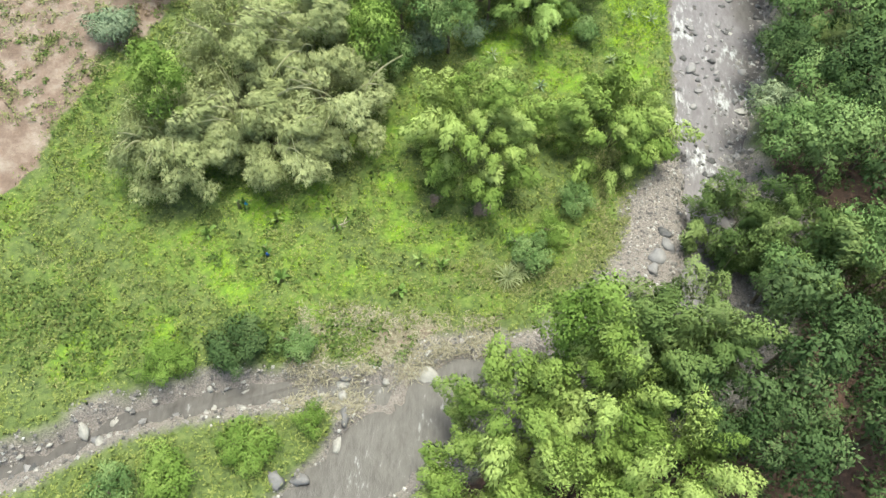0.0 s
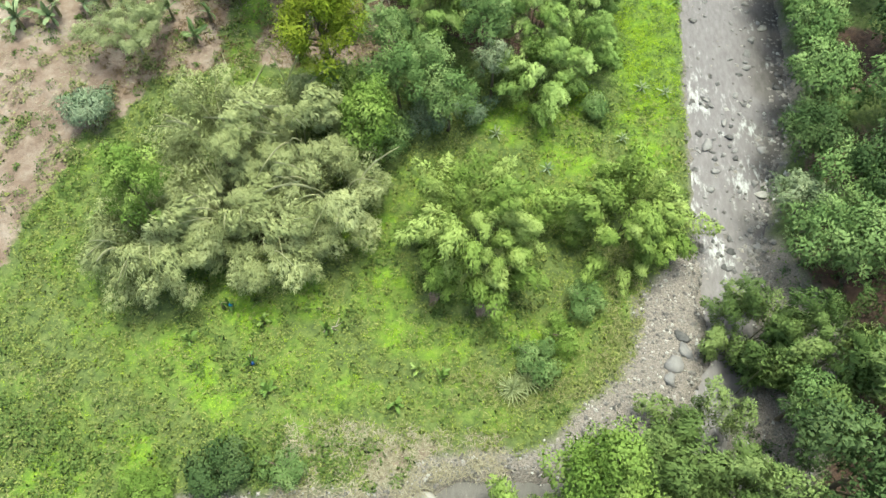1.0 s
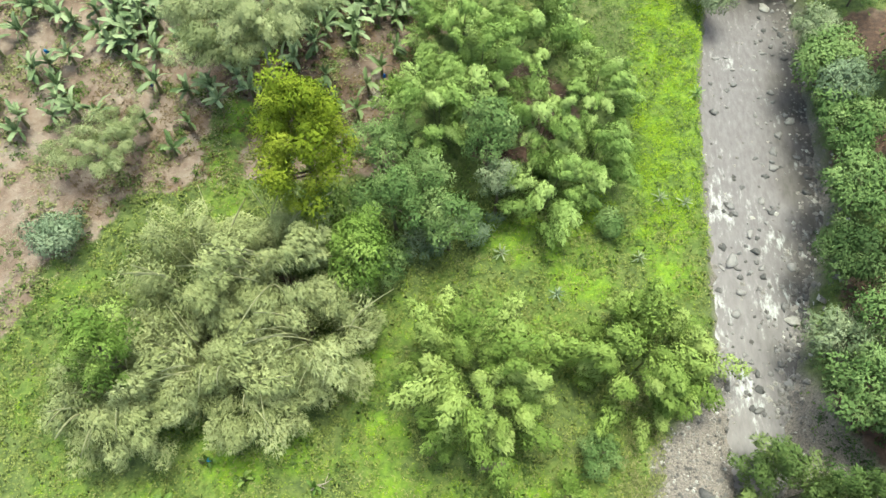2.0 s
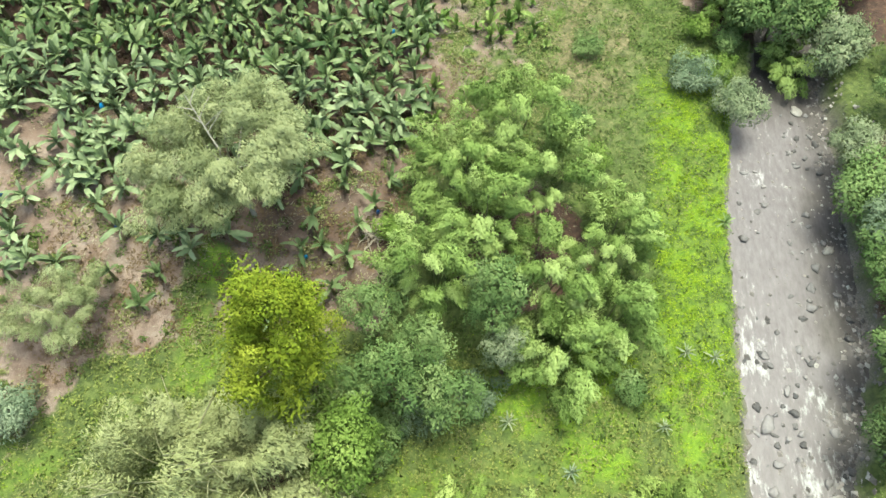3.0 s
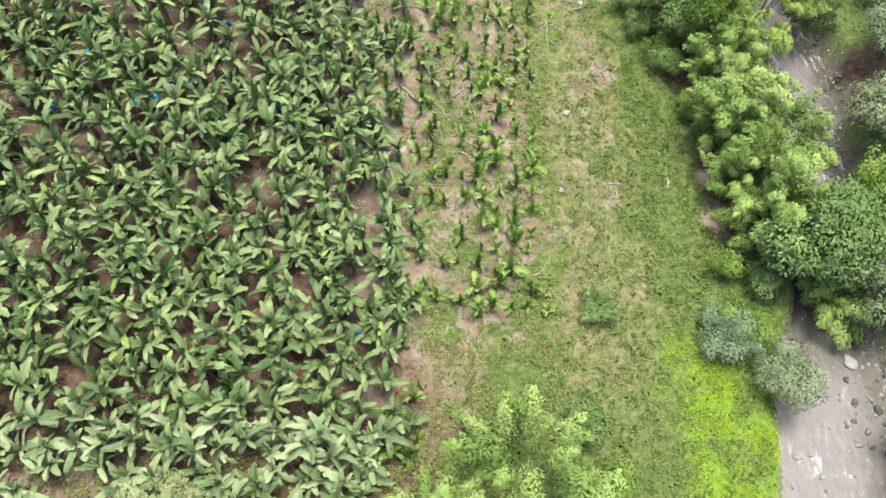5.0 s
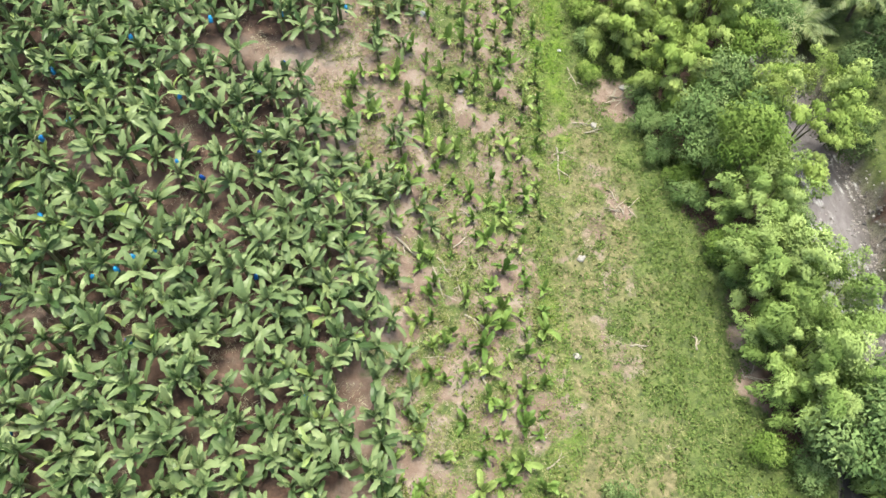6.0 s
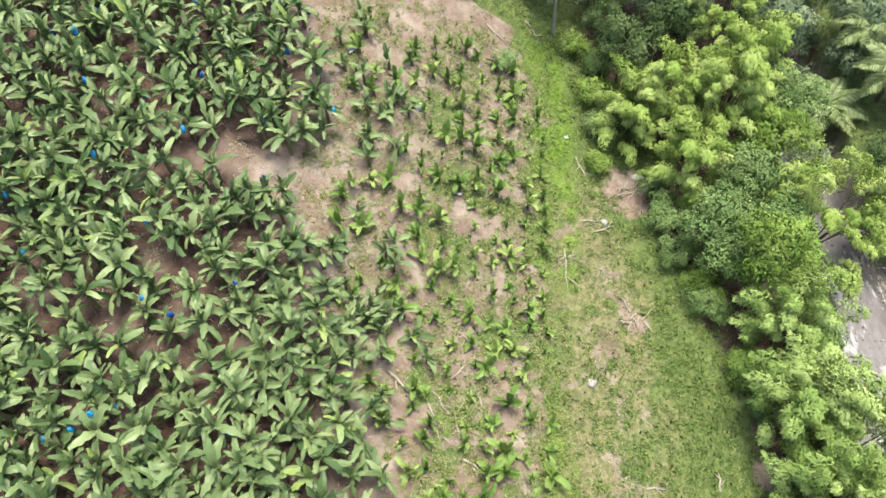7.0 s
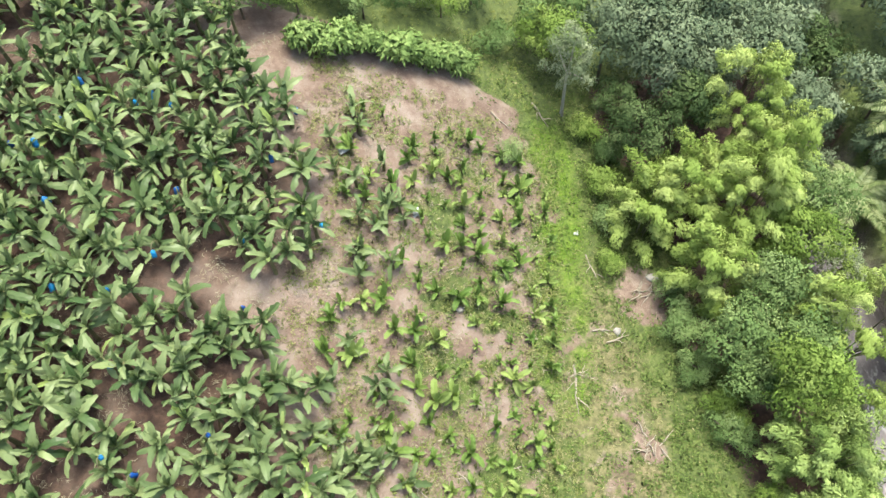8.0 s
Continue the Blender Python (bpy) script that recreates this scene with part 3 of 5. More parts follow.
# deep openings in the riverside wood: x, y, radius
HOLLOWS = [(18.7, 25.2, 1.6), (16.6, 25.4, 1.3), (16.4, 19.6, 1.4), (19.0, 18.8, 1.3), (21.8, 17.4, 1.3), (26.6, 20.6, 1.5), (20.6, 23.4, 1.1), (26.6, 15.4, 1.2), (17.4, 12.8, 1.2), (25.4, 9.6, 1.3), (30.4, 32.3, 1.2)]


def in_hollow(x, y):
    return any(math.hypot(x - q[0], y - q[1]) < q[2] for q in HOLLOWS)


def bamboo_clump(x, y, height, spread, count, tone, label, seed, size=1.0):
    rng = random.Random(seed)
    e = thing("bamboo_clump", x, y, label, "bamboo", "bamboo clumps on the river banks")
    for i in range(count):
        u = (i + 0.5) / count
        r = spread * 0.86 * math.sqrt(u)
        a = i * 2.39996 + rng.uniform(-0.4, 0.4)
        top = height * (1 - 0.66 * (r / (0.86 * spread)) ** 2.6) * rng.uniform(0.64, 1.08)
        s = size * rng.choice((0.8, 0.95, 1.1, 1.3, 1.5)) * rng.uniform(0.92, 1.08)
        px, py = r * math.cos(a), r * math.sin(a)
        if any(math.hypot(x + px - q[0], y + py - q[1]) < q[2] + 0.35 for q in LANE) or in_hollow(x + px, y + py):
            continue
        start = Vector((px * 0.9, py * 0.9, max(0.5, top - 1.15 * s)))
        foot = Vector((0.16 * px + rng.uniform(-0.3, 0.3), 0.16 * py + rng.uniform(-0.3, 0.3), -0.15))
        if i % 5 == 0 and r < 0.6 * spread:
            put("culm", CULM, e, along(foot, start + Vector((0, 0, 0.3))))
        put("plume", PLUMES[tone][rng.randrange(4)], e, srt(start, (rng.uniform(-0.25, 0.25), rng.uniform(-0.2, 0.3), a + rng.uniform(-0.5, 0.5)), (s * 1.05, s, s)))
    if tone == "bamboo_olive":
        for i in range(12):
            a, w = rng.uniform(0, 6.28), rng.uniform(0.1, 0.6) * spread
            put("bare_cane", CANE, e, srt((w * math.cos(a), w * math.sin(a), height * 0.62), (0, rng.uniform(-0.2, 0.5), a + rng.uniform(-1, 1)), (rng.uniform(0.5, 1.2), 1.0, height * rng.uniform(0.4, 0.62))), "bare pale arching cane")
    return e


def leafy_tree(x, y, height, spread, count, tone, label, seed, name="tree", size=None, pale=False, extent=0.75):
    rng = random.Random(seed)
    e = thing(name, x, y, label, "tree" if name == "tree" else "bush", "riverside trees" if name == "tree" else "bushes")
    mid = height * (1 - 0.42 * extent)
    put("trunk", PALE_TRUNK if pale else TRUNK, e, srt((0, 0, 0), (0, 0, rng.uniform(0, 6)), (height / 11, height / 11, mid * 0.95)))
    size = size or spread * 0.36
    for i in range(count):
        u = (i + 0.5) / count
        v = 1 - 1.35 * u
        ring = math.sqrt(max(0.05, 1 - v * v))
        a = i * 2.39996 + rng.uniform(-0.35, 0.35)
        lobe = 1 + 0.22 * math.sin(2 * a + seed) + 0.18 * math.sin(3 * a + 2.3 * seed)
        rr = (spread - size * 0.7) * ring * rng.uniform(0.72, 1.18) * lobe
        c = Vector((rr * math.cos(a), rr * math.sin(a), mid + v * (height - size * 0.7 - mid) * rng.uniform(0.78, 1.15)))
        if in_hollow(x + c.x, y + c.y):
            continue
        if i % 9 == 0:
            put("limb", PALE_LIMB if pale else LIMB, e, along((0, 0, mid * rng.uniform(0.55, 0.9)), c))
        if tone in PLUMES:
            put("plume", PLUMES[tone][rng.randrange(4)], e, srt(c - Vector((0, 0, 0.5 * size)), (rng.uniform(-0.3, 0.3), rng.uniform(-0.3, 0.3), a + rng.uniform(-0.6, 0.6)), size * rng.uniform(0.85, 1.3)))
            continue
        put("leaf_clump", CLUMPS[tone][rng.randrange(4)], e, srt(c, (rng.uniform(-0.4, 0.4), rng.uniform(-0.4, 0.4), rng.uniform(0, 6.28)), size * rng.choice((0.65, 0.85, 1.0, 1.2, 1.4))))
    return e


# ---- bamboo, trees and bushes ----
# x, y, height, spread, plumes, tone, label
BAMBOO = [
    (1.0, 34.2, 8.8, 5.3, 54, "bamboo_fresh", "bright yellow-green bamboo clump rising from the meadow"),
    (12.4, 36.6, 6.4, 4.9, 42, "bamboo_fresh", "low rounded pale green bamboo clump beside the river"),
    (-12.6, 40.4, 8.8, 4.6, 38, "bamboo_olive", "greyish olive bamboo clump with bare arching canes"),
    (-17.2, 39.2, 8.6, 4.8, 40, "bamboo_olive", "greyish olive bamboo clump with bare arching canes"),
    (-21.4, 31.6, 7.2, 4.4, 40, "bamboo_olive", "greyish olive bamboo clump at the meadow's edge"),
    (-13.4, 32.8, 6.0, 3.8, 28, "bamboo_olive", "drooping olive bamboo clump at the meadow's edge"),
    (-9.4, 36.0, 6.8, 3.6, 26, "bamboo_olive", "drooping olive bamboo clump at the meadow's edge"),
    (-16.4, 34.6, 6.6, 3.6, 24, "bamboo_olive", "greyish olive bamboo clump with bare arching canes"),
    (2.4, 65.6, 9.6, 4.0, 28, "bamboo", "tall dense green bamboo clump on the slope"),
    (-1.8, 61.6, 8.0, 3.6, 26, "bamboo", "tall dense green bamboo clump on the slope"),
    (4.8, 61.0, 10.2, 3.8, 28, "bamboo", "tall dense green bamboo clump on the slope"),
    (9.2, 58.2, 6.4, 3.8, 24, "bamboo", "green bamboo clump leaning over the river strip"),
    (0.2, 57.0, 8.6, 3.8, 28, "bamboo", "tall dense green bamboo clump on the slope"),
    (5.0, 54.4, 8.4, 3.8, 26, "bamboo", "tall dense green bamboo clump on the slope"),
    (-3.2, 53.4, 8.4, 3.2, 22, "bamboo", "tall dense green bamboo clump on the slope"),
    (9.0, 52.0, 6.2, 3.4, 22, "bamboo", "green bamboo clump at the edge of the meadow"),
    (5.6, 49.4, 6.4, 3.2, 20, "bamboo", "green bamboo clump at the edge of the meadow"),
    (5.0, 11.6, 10.2, 4.4, 34, "bamboo_fresh", "feathery green bamboo clump over the pool"),
    (10.0, 12.6, 11.0, 4.0, 32, "bamboo_fresh", "feathery green bamboo clump over the pool"),
    (8.0, 6.6, 9.8, 4.2, 28, "bamboo_fresh", "feathery green bamboo clump over the pool"),
    (3.0, 8.0, 7.6, 3.8, 24, "bamboo_fresh", "feathery green bamboo clump over the pool"),
    (14.4, 9.0, 10.4, 3.6, 26, "bamboo_fresh", "feathery green bamboo clump on the shaded bank"),
    (13.2, 15.4, 10.6, 2.8, 22, "bamboo_deep", "grey-green bamboo clump on the shaded bank"),
    (17.0, 16.6, 12.4, 1.9, 16, "bamboo_deep", "slender pale bamboo clump on the shaded bank"),
    (16.8, 20.0, 8.4, 3.2, 22, "bamboo_deep", "feathery green bamboo clump leaning over the gravel bank"),
    (13.6, 17.4, 8.0, 2.4, 18, "bamboo_deep", "feathery green bamboo clump leaning over the gravel bank"),
    (20.0, 24.8, 7.0, 2.2, 18, "bamboo_deep", "dark arching bamboo clump over the gravel bank"),
    (21.2, 28.4, 6.2, 3.4, 22, "bamboo_deep", "dark arching bamboo clump beside the river"),
    (25.6, 21.6, 11.0, 2.9, 22, "bamboo_deep", "dark green bamboo clump in the riverside wood"),
    (24.6, 26.6, 9.0, 2.9, 22, "bamboo_deep", "dark green bamboo clump in the riverside wood"),
    (22.4, 84.6, 7.6, 2.6, 24, "bamboo", "dense rounded bamboo clump at the river bend"),
    (26.6, 79.8, 4.6, 1.8, 14, "bamboo", "low bamboo clump hanging over the river"),
    (21.6, 88.0, 7.6, 3.4, 34, "bamboo", "arching green bamboo clump along the river"),
    (20.8, 93.8, 8.2, 3.2, 34, "bamboo", "arching green bamboo clump along the river"),
    (24.0, 91.4, 7.2, 3.0, 26, "bamboo", "arching green bamboo clump along the river"),
    (21.4, 99.6, 8.0, 3.1, 30, "bamboo", "dense green bamboo clump along the river"),
    (26.6, 108.6, 9.0, 5.2, 40, "bamboo_light", "pale feathery bamboo clump hanging over the river"),
    (12.6, 118.4, 7.0, 2.5, 20, "bamboo_light", "bright green bamboo clump at the field's edge"),
    (15.8, 119.6, 9.0, 3.2, 28, "bamboo_light", "tall bright green bamboo clump"),
    (19.8, 118.6, 10.8, 3.8, 30, "bamboo_light", "tall bright green bamboo clump"),
    (21.8, 122.6, 12.0, 3.6, 28, "bamboo_light", "tall bright green bamboo clump"),
    (20.4, 126.6, 12.4, 3.2, 22, "bamboo_light", "tall bright green bamboo clump"),
    (16.6, 113.0, 7.6, 2.6, 22, "bamboo_light", "bright green bamboo clump with dark gaps"),
]
for k, (x, y, hgt, spread, cnt, tone, words) in enumerate(BAMBOO):
    bamboo_clump(x, y, hgt, spread, int(cnt * (1.45 if y > 47 else 1.25)), tone, words, 200 + k, 0.88 if y > 47 else 1.08)

# x, y, height, spread, clumps, tone, label
TREES = [
    (-21.3, 32.8, 11.6, 2.2, 28, "broad_light", "rounded light green tree above the olive bamboo"),
    (-7.2, 41.7, 8.4, 2.4, 24, "broad_light", "bright green tree beside the olive bamboo"),
    (-10.3, 44.4, 7.0, 2.0, 16, "broad_light", "light green tree at the foot of the tall yellow one"),
    (-5.4, 45.8, 7.6, 2.2, 20, "broad", "dark green tree at the foot of the bamboo"),
    (-6.8, 50.2, 6.8, 2.0, 18, "broad", "dark green tree at the foot of the bamboo"),
    (-1.4, 45.2, 6.6, 2.2, 18, "broad", "dark green tree at the foot of the bamboo"),
    (-3.4, 48.2, 6.4, 2.1, 18, "broad", "dark green tree at the foot of the bamboo"),
    (1.2, 51.2, 9.0, 2.2, 22, "broad", "round dark-leaved tree among the bamboo"),
    (2.0, 48.4, 7.0, 1.5, 14, "grey", "small grey-green tree under the bamboo"),
    (8.8, 16.6, 14.2, 2.4, 36, "broad_light", "tall bright green tree over the gravel bank"),
    (25.6, 38.4, 4.8, 2.2, 20, "grey", "pale grey-green tree beside the river"),
    (27.4, 45.0, 4.6, 2.6, 24, "broad_dark", "dark green tree with pale stems by the river"),
    (29.2, 50.4, 5.2, 3.1, 26, "broad", "green tree on the far river bank"),
    (29.6, 57.0, 4.6, 3.0, 24, "broad", "green tree on the far river bank"),
    (29.7, 64.2, 4.4, 3.1, 24, "broad", "green tree on the far river bank"),
    (29.9, 68.8, 3.8, 2.3, 18, "grey", "grey-green shrubby tree on the far river bank"),
    (22.4, 22.6, 7.0, 2.0, 20, "broad", "slender green tree in the riverside wood"),
    (28.4, 33.0, 8.4, 2.8, 26, "broad", "green tree in the riverside wood"),
    (28.6, 22.4, 9.6, 3.2, 28, "broad", "green tree in the riverside wood"),
    (22.2, 17.2, 12.4, 2.8, 30, "broad_dark", "dark green tree in the riverside wood"),
    (20.4, 11.4, 10.4, 2.6, 26, "broad_dark", "round dark-leaved tree in the riverside wood"),
    (26.8, 12.0, 11.0, 2.9, 26, "broad_dark", "dark green tree in the riverside wood"),
    (32.6, 40.0, 7.0, 3.6, 26, "broad_dark", "dark green tree in the riverside wood"),
    (33.4, 28.0, 10.0, 3.4, 28, "broad_dark", "dark green tree in the riverside wood"),
    (15.4, 18.0, 6.4, 1.6, 16, "broad_dark", "dark green tree in the riverside wood"),
    (31.8, 15.4, 10.0, 3.3, 28, "broad_dark", "dark green tree in the riverside wood"),
    (18.4, 3.4, 8.4, 3.0, 24, "broad_dark", "dark green tree in the riverside wood"),
    (30.2, 79.6, 4.8, 2.7, 24, "grey", "grey branchy tree on the far river bank"),
    (25.4, 82.6, 9.2, 3.6, 48, "broad", "large round green tree over the river bend"),
    (31.4, 87.2, 5.8, 2.9, 24, "broad_light", "bright green tree on the far river bank"),
    (33.4, 94.6, 4.4, 3.0, 22, "grey", "grey-green tree on the far river bank"),
    (35.8, 102.4, 4.8, 3.0, 22, "grey", "grey-green tree on the far river bank"),
    (25.8, 34.6, 6.6, 2.4, 22, "broad", "green tree in the riverside wood"),
    (31.2, 34.2, 7.6, 2.8, 24, "broad_dark", "dark green tree in the riverside wood"),
    (28.8, 39.6, 6.0, 2.4, 20, "broad", "green tree in the riverside wood"),
    (17.8, 12.6, 9.8, 2.4, 22, "broad_dark", "dark green tree in the riverside wood"),
    (26.8, 5.6, 9.0, 3.0, 22, "broad_dark", "dark green tree in the riverside wood"),
    (33.6, 72.6, 4.6, 2.6, 18, "broad", "green tree on the far river bank"),
    (20.6, 103.4, 9.0, 2.6, 28, "broad_light", "round glossy-leaved tree along the river"),
    (17.8, 107.6, 6.0, 2.6, 22, "broad", "green tree at the edge of the weeds"),
    (22.2, 107.2, 6.2, 2.4, 20, "broad", "green tree along the river"),
    (18.8, 105.0, 4.8, 2.2, 16, "broad", "green tree at the edge of the weeds"),
    (5.6, 132.4, 5.6, 2.6, 22, "broad_light", "green tree behind the field"),
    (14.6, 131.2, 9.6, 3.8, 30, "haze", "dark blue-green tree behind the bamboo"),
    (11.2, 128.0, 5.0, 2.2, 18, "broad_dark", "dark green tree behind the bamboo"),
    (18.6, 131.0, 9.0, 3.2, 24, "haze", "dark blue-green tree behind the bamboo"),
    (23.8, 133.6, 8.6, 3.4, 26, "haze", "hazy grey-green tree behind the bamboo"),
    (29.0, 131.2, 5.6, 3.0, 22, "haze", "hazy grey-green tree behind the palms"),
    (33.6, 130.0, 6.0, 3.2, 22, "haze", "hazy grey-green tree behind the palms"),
    (33.0, 114.0, 3.8, 2.4, 16, "broad_dark", "dark green tree on the far river bank"),
    (33.8, 47.0, 7.0, 3.6, 22, "broad", "green tree on the far river bank"),
    (36.0, 55.0, 6.6, 3.6, 22, "broad_dark", "dark green tree on the far river bank"),
    (35.6, 63.0, 6.0, 3.4, 20, "broad", "green tree on the far river bank"),
    (30.2, 60.6, 4.6, 2.4, 16, "bluish", "bluish green tree on the far river bank"),
    (37.0, 78.0, 5.0, 3.2, 18, "broad_dark", "dark green tree on the far river bank"),
    (37.4, 90.0, 5.0, 3.2, 18, "grey", "grey-green tree on the far river bank"),
    (39.0, 110.0, 5.0, 3.6, 18, "broad_dark", "dark green tree on the far river bank"),
    (39.4, 120.0, 5.6, 3.6, 18, "haze", "hazy grey-green tree behind the palms"),
    (38.0, 136.0, 6.6, 4.0, 20, "haze", "hazy grey-green tree behind the palms"),
    (30.4, 138.0, 7.0, 4.0, 20, "broad_dark", "dark green tree behind the palms"),
    (20.6, 111.4, 6.6, 2.4, 16, "broad", "green tree along the river"),
    (23.6, 115.4, 7.4, 2.6, 18, "broad_light", "light green tree along the river"),
    (25.2, 119.4, 7.0, 2.6, 18, "broad", "green tree along the river"),
    (27.6, 115.0, 5.4, 2.2, 14, "grey", "grey branchy tree over the river"),
    (12.4, 124.4, 6.4, 2.4, 16, "broad_dark", "dark green tree behind the bamboo"),
    (16.4, 126.4, 8.4, 2.8, 20, "broad_dark", "dark green tree behind the bamboo"),
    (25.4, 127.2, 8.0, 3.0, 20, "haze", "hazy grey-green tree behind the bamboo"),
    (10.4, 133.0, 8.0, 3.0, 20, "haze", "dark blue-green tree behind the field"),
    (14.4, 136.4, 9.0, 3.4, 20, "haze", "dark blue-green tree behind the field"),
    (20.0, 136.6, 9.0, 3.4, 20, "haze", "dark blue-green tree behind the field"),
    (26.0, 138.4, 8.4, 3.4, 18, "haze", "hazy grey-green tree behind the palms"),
    (6.4, 136.6, 6.6, 3.0, 16, "broad", "green tree behind the field"),
    (35.4, 117.6, 4.4, 2.6, 14, "broad_dark", "dark green tree on the far river bank"),
    (31.8, 108.4, 4.4, 2.4, 14, "broad_dark", "dark green tree on the far river bank"),
    (-10.6, 130.4, 3.2, 2.2, 16, "broad", "leafy tree behind the hedge"),
    (-15.6, 129.2, 3.0, 2.2, 16, "broad", "leafy tree behind the hedge"),
    (-5.6, 132.4, 3.0, 2.2, 16, "broad", "leafy tree behind the hedge"),
    (-28.0, 125.4, 2.6, 2.0, 14, "broad", "leafy tree at the top of the plantation"),
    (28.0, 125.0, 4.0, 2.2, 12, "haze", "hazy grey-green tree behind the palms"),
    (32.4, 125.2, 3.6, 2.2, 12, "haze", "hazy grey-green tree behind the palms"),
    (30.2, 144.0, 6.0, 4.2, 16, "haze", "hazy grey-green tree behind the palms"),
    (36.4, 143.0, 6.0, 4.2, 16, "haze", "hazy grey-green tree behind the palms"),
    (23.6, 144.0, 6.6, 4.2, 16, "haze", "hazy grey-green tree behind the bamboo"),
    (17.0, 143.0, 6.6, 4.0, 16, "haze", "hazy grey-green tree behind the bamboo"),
    (-16.8, 126.8, 4.0, 2.2, 18, "broad", "leafy tree at the top of the plantation"),
    (-13.2, 128.0, 3.8, 2.0, 16, "broad_light", "leafy tree behind the hedge"),
    (-21.0, 126.4, 3.6, 2.1, 16, "broad_dark", "leafy tree at the top of the plantation"),
    (-8.8, 129.4, 3.6, 1.9, 16, "broad", "leafy tree behind the hedge"),
    (-3.2, 132.6, 3.2, 1.8, 14, "broad_light", "leafy tree behind the hedge"),
    (-0.8, 135.4, 3.2, 2.0, 14, "broad", "leafy tree behind the hedge"),
]
for k, (x, y, hgt, spread, cnt, tone, words) in enumerate(TREES):
    wide = 1.16 if words.endswith("riverside wood") else 1.0
    leafy_tree(x, y, hgt, spread * wide, int(cnt * (0.85 if wide > 1 else 1)), tone, words, 400 + k)
leafy_tree(6.8, 128.2, 9.4, 2.2, 22, "grey", "slender tree with a bare white trunk", 469, size=0.6, pale=True, extent=1.0)
leafy_tree(-10.4, 45.7, 16.4, 3.1, 66, "yellow", "tall yellow-green tree at the plantation's corner", 470, size=0.9, extent=0.9)
leafy_tree(-16.2, 57.6, 10.2, 4.5, 66, "silver", "broad silvery tree with bare white branches", 471, size=1.25, pale=True)
white_tree = bpy.data.objects[[o.name for o in bpy.data.objects if o.name.startswith("tree") and abs(o.location.x + 16.2) < 0.01][0]]
put("bare_branch", PALE_LIMB, white_tree, along((0.3, -0.5, 8.4), (-1.6, 1.7, 10.9), 1, 0.7), "bare white branch")
for k, (q, dx, dy, dz) in enumerate([(0.35, 0.9, 0.9, 0.9), (0.5, -0.9, 0.1, 0.9), (0.6, 0.5, 1.3, 0.5), (0.75, -0.9, -0.1, 0.3), (0.85, 0.2, 0.9, 0.4), (0.45, 1.4, 0.5, 1.1)]):
    p0 = Vector((0.3 - 1.9 * q, -0.5 + 2.2 * q, 8.4 + 2.5 * q))
    put("bare_branch", PALE_LIMB, white_tree, along(p0, p0 + Vector((dx, dy, dz)), 1, 0.45), "bare white branch")
leafy_tree(-26.7, 48.6, 4.2, 2.4, 26, "silver", "small silvery feathery tree on bare soil", 472, size=0.8, pale=True)

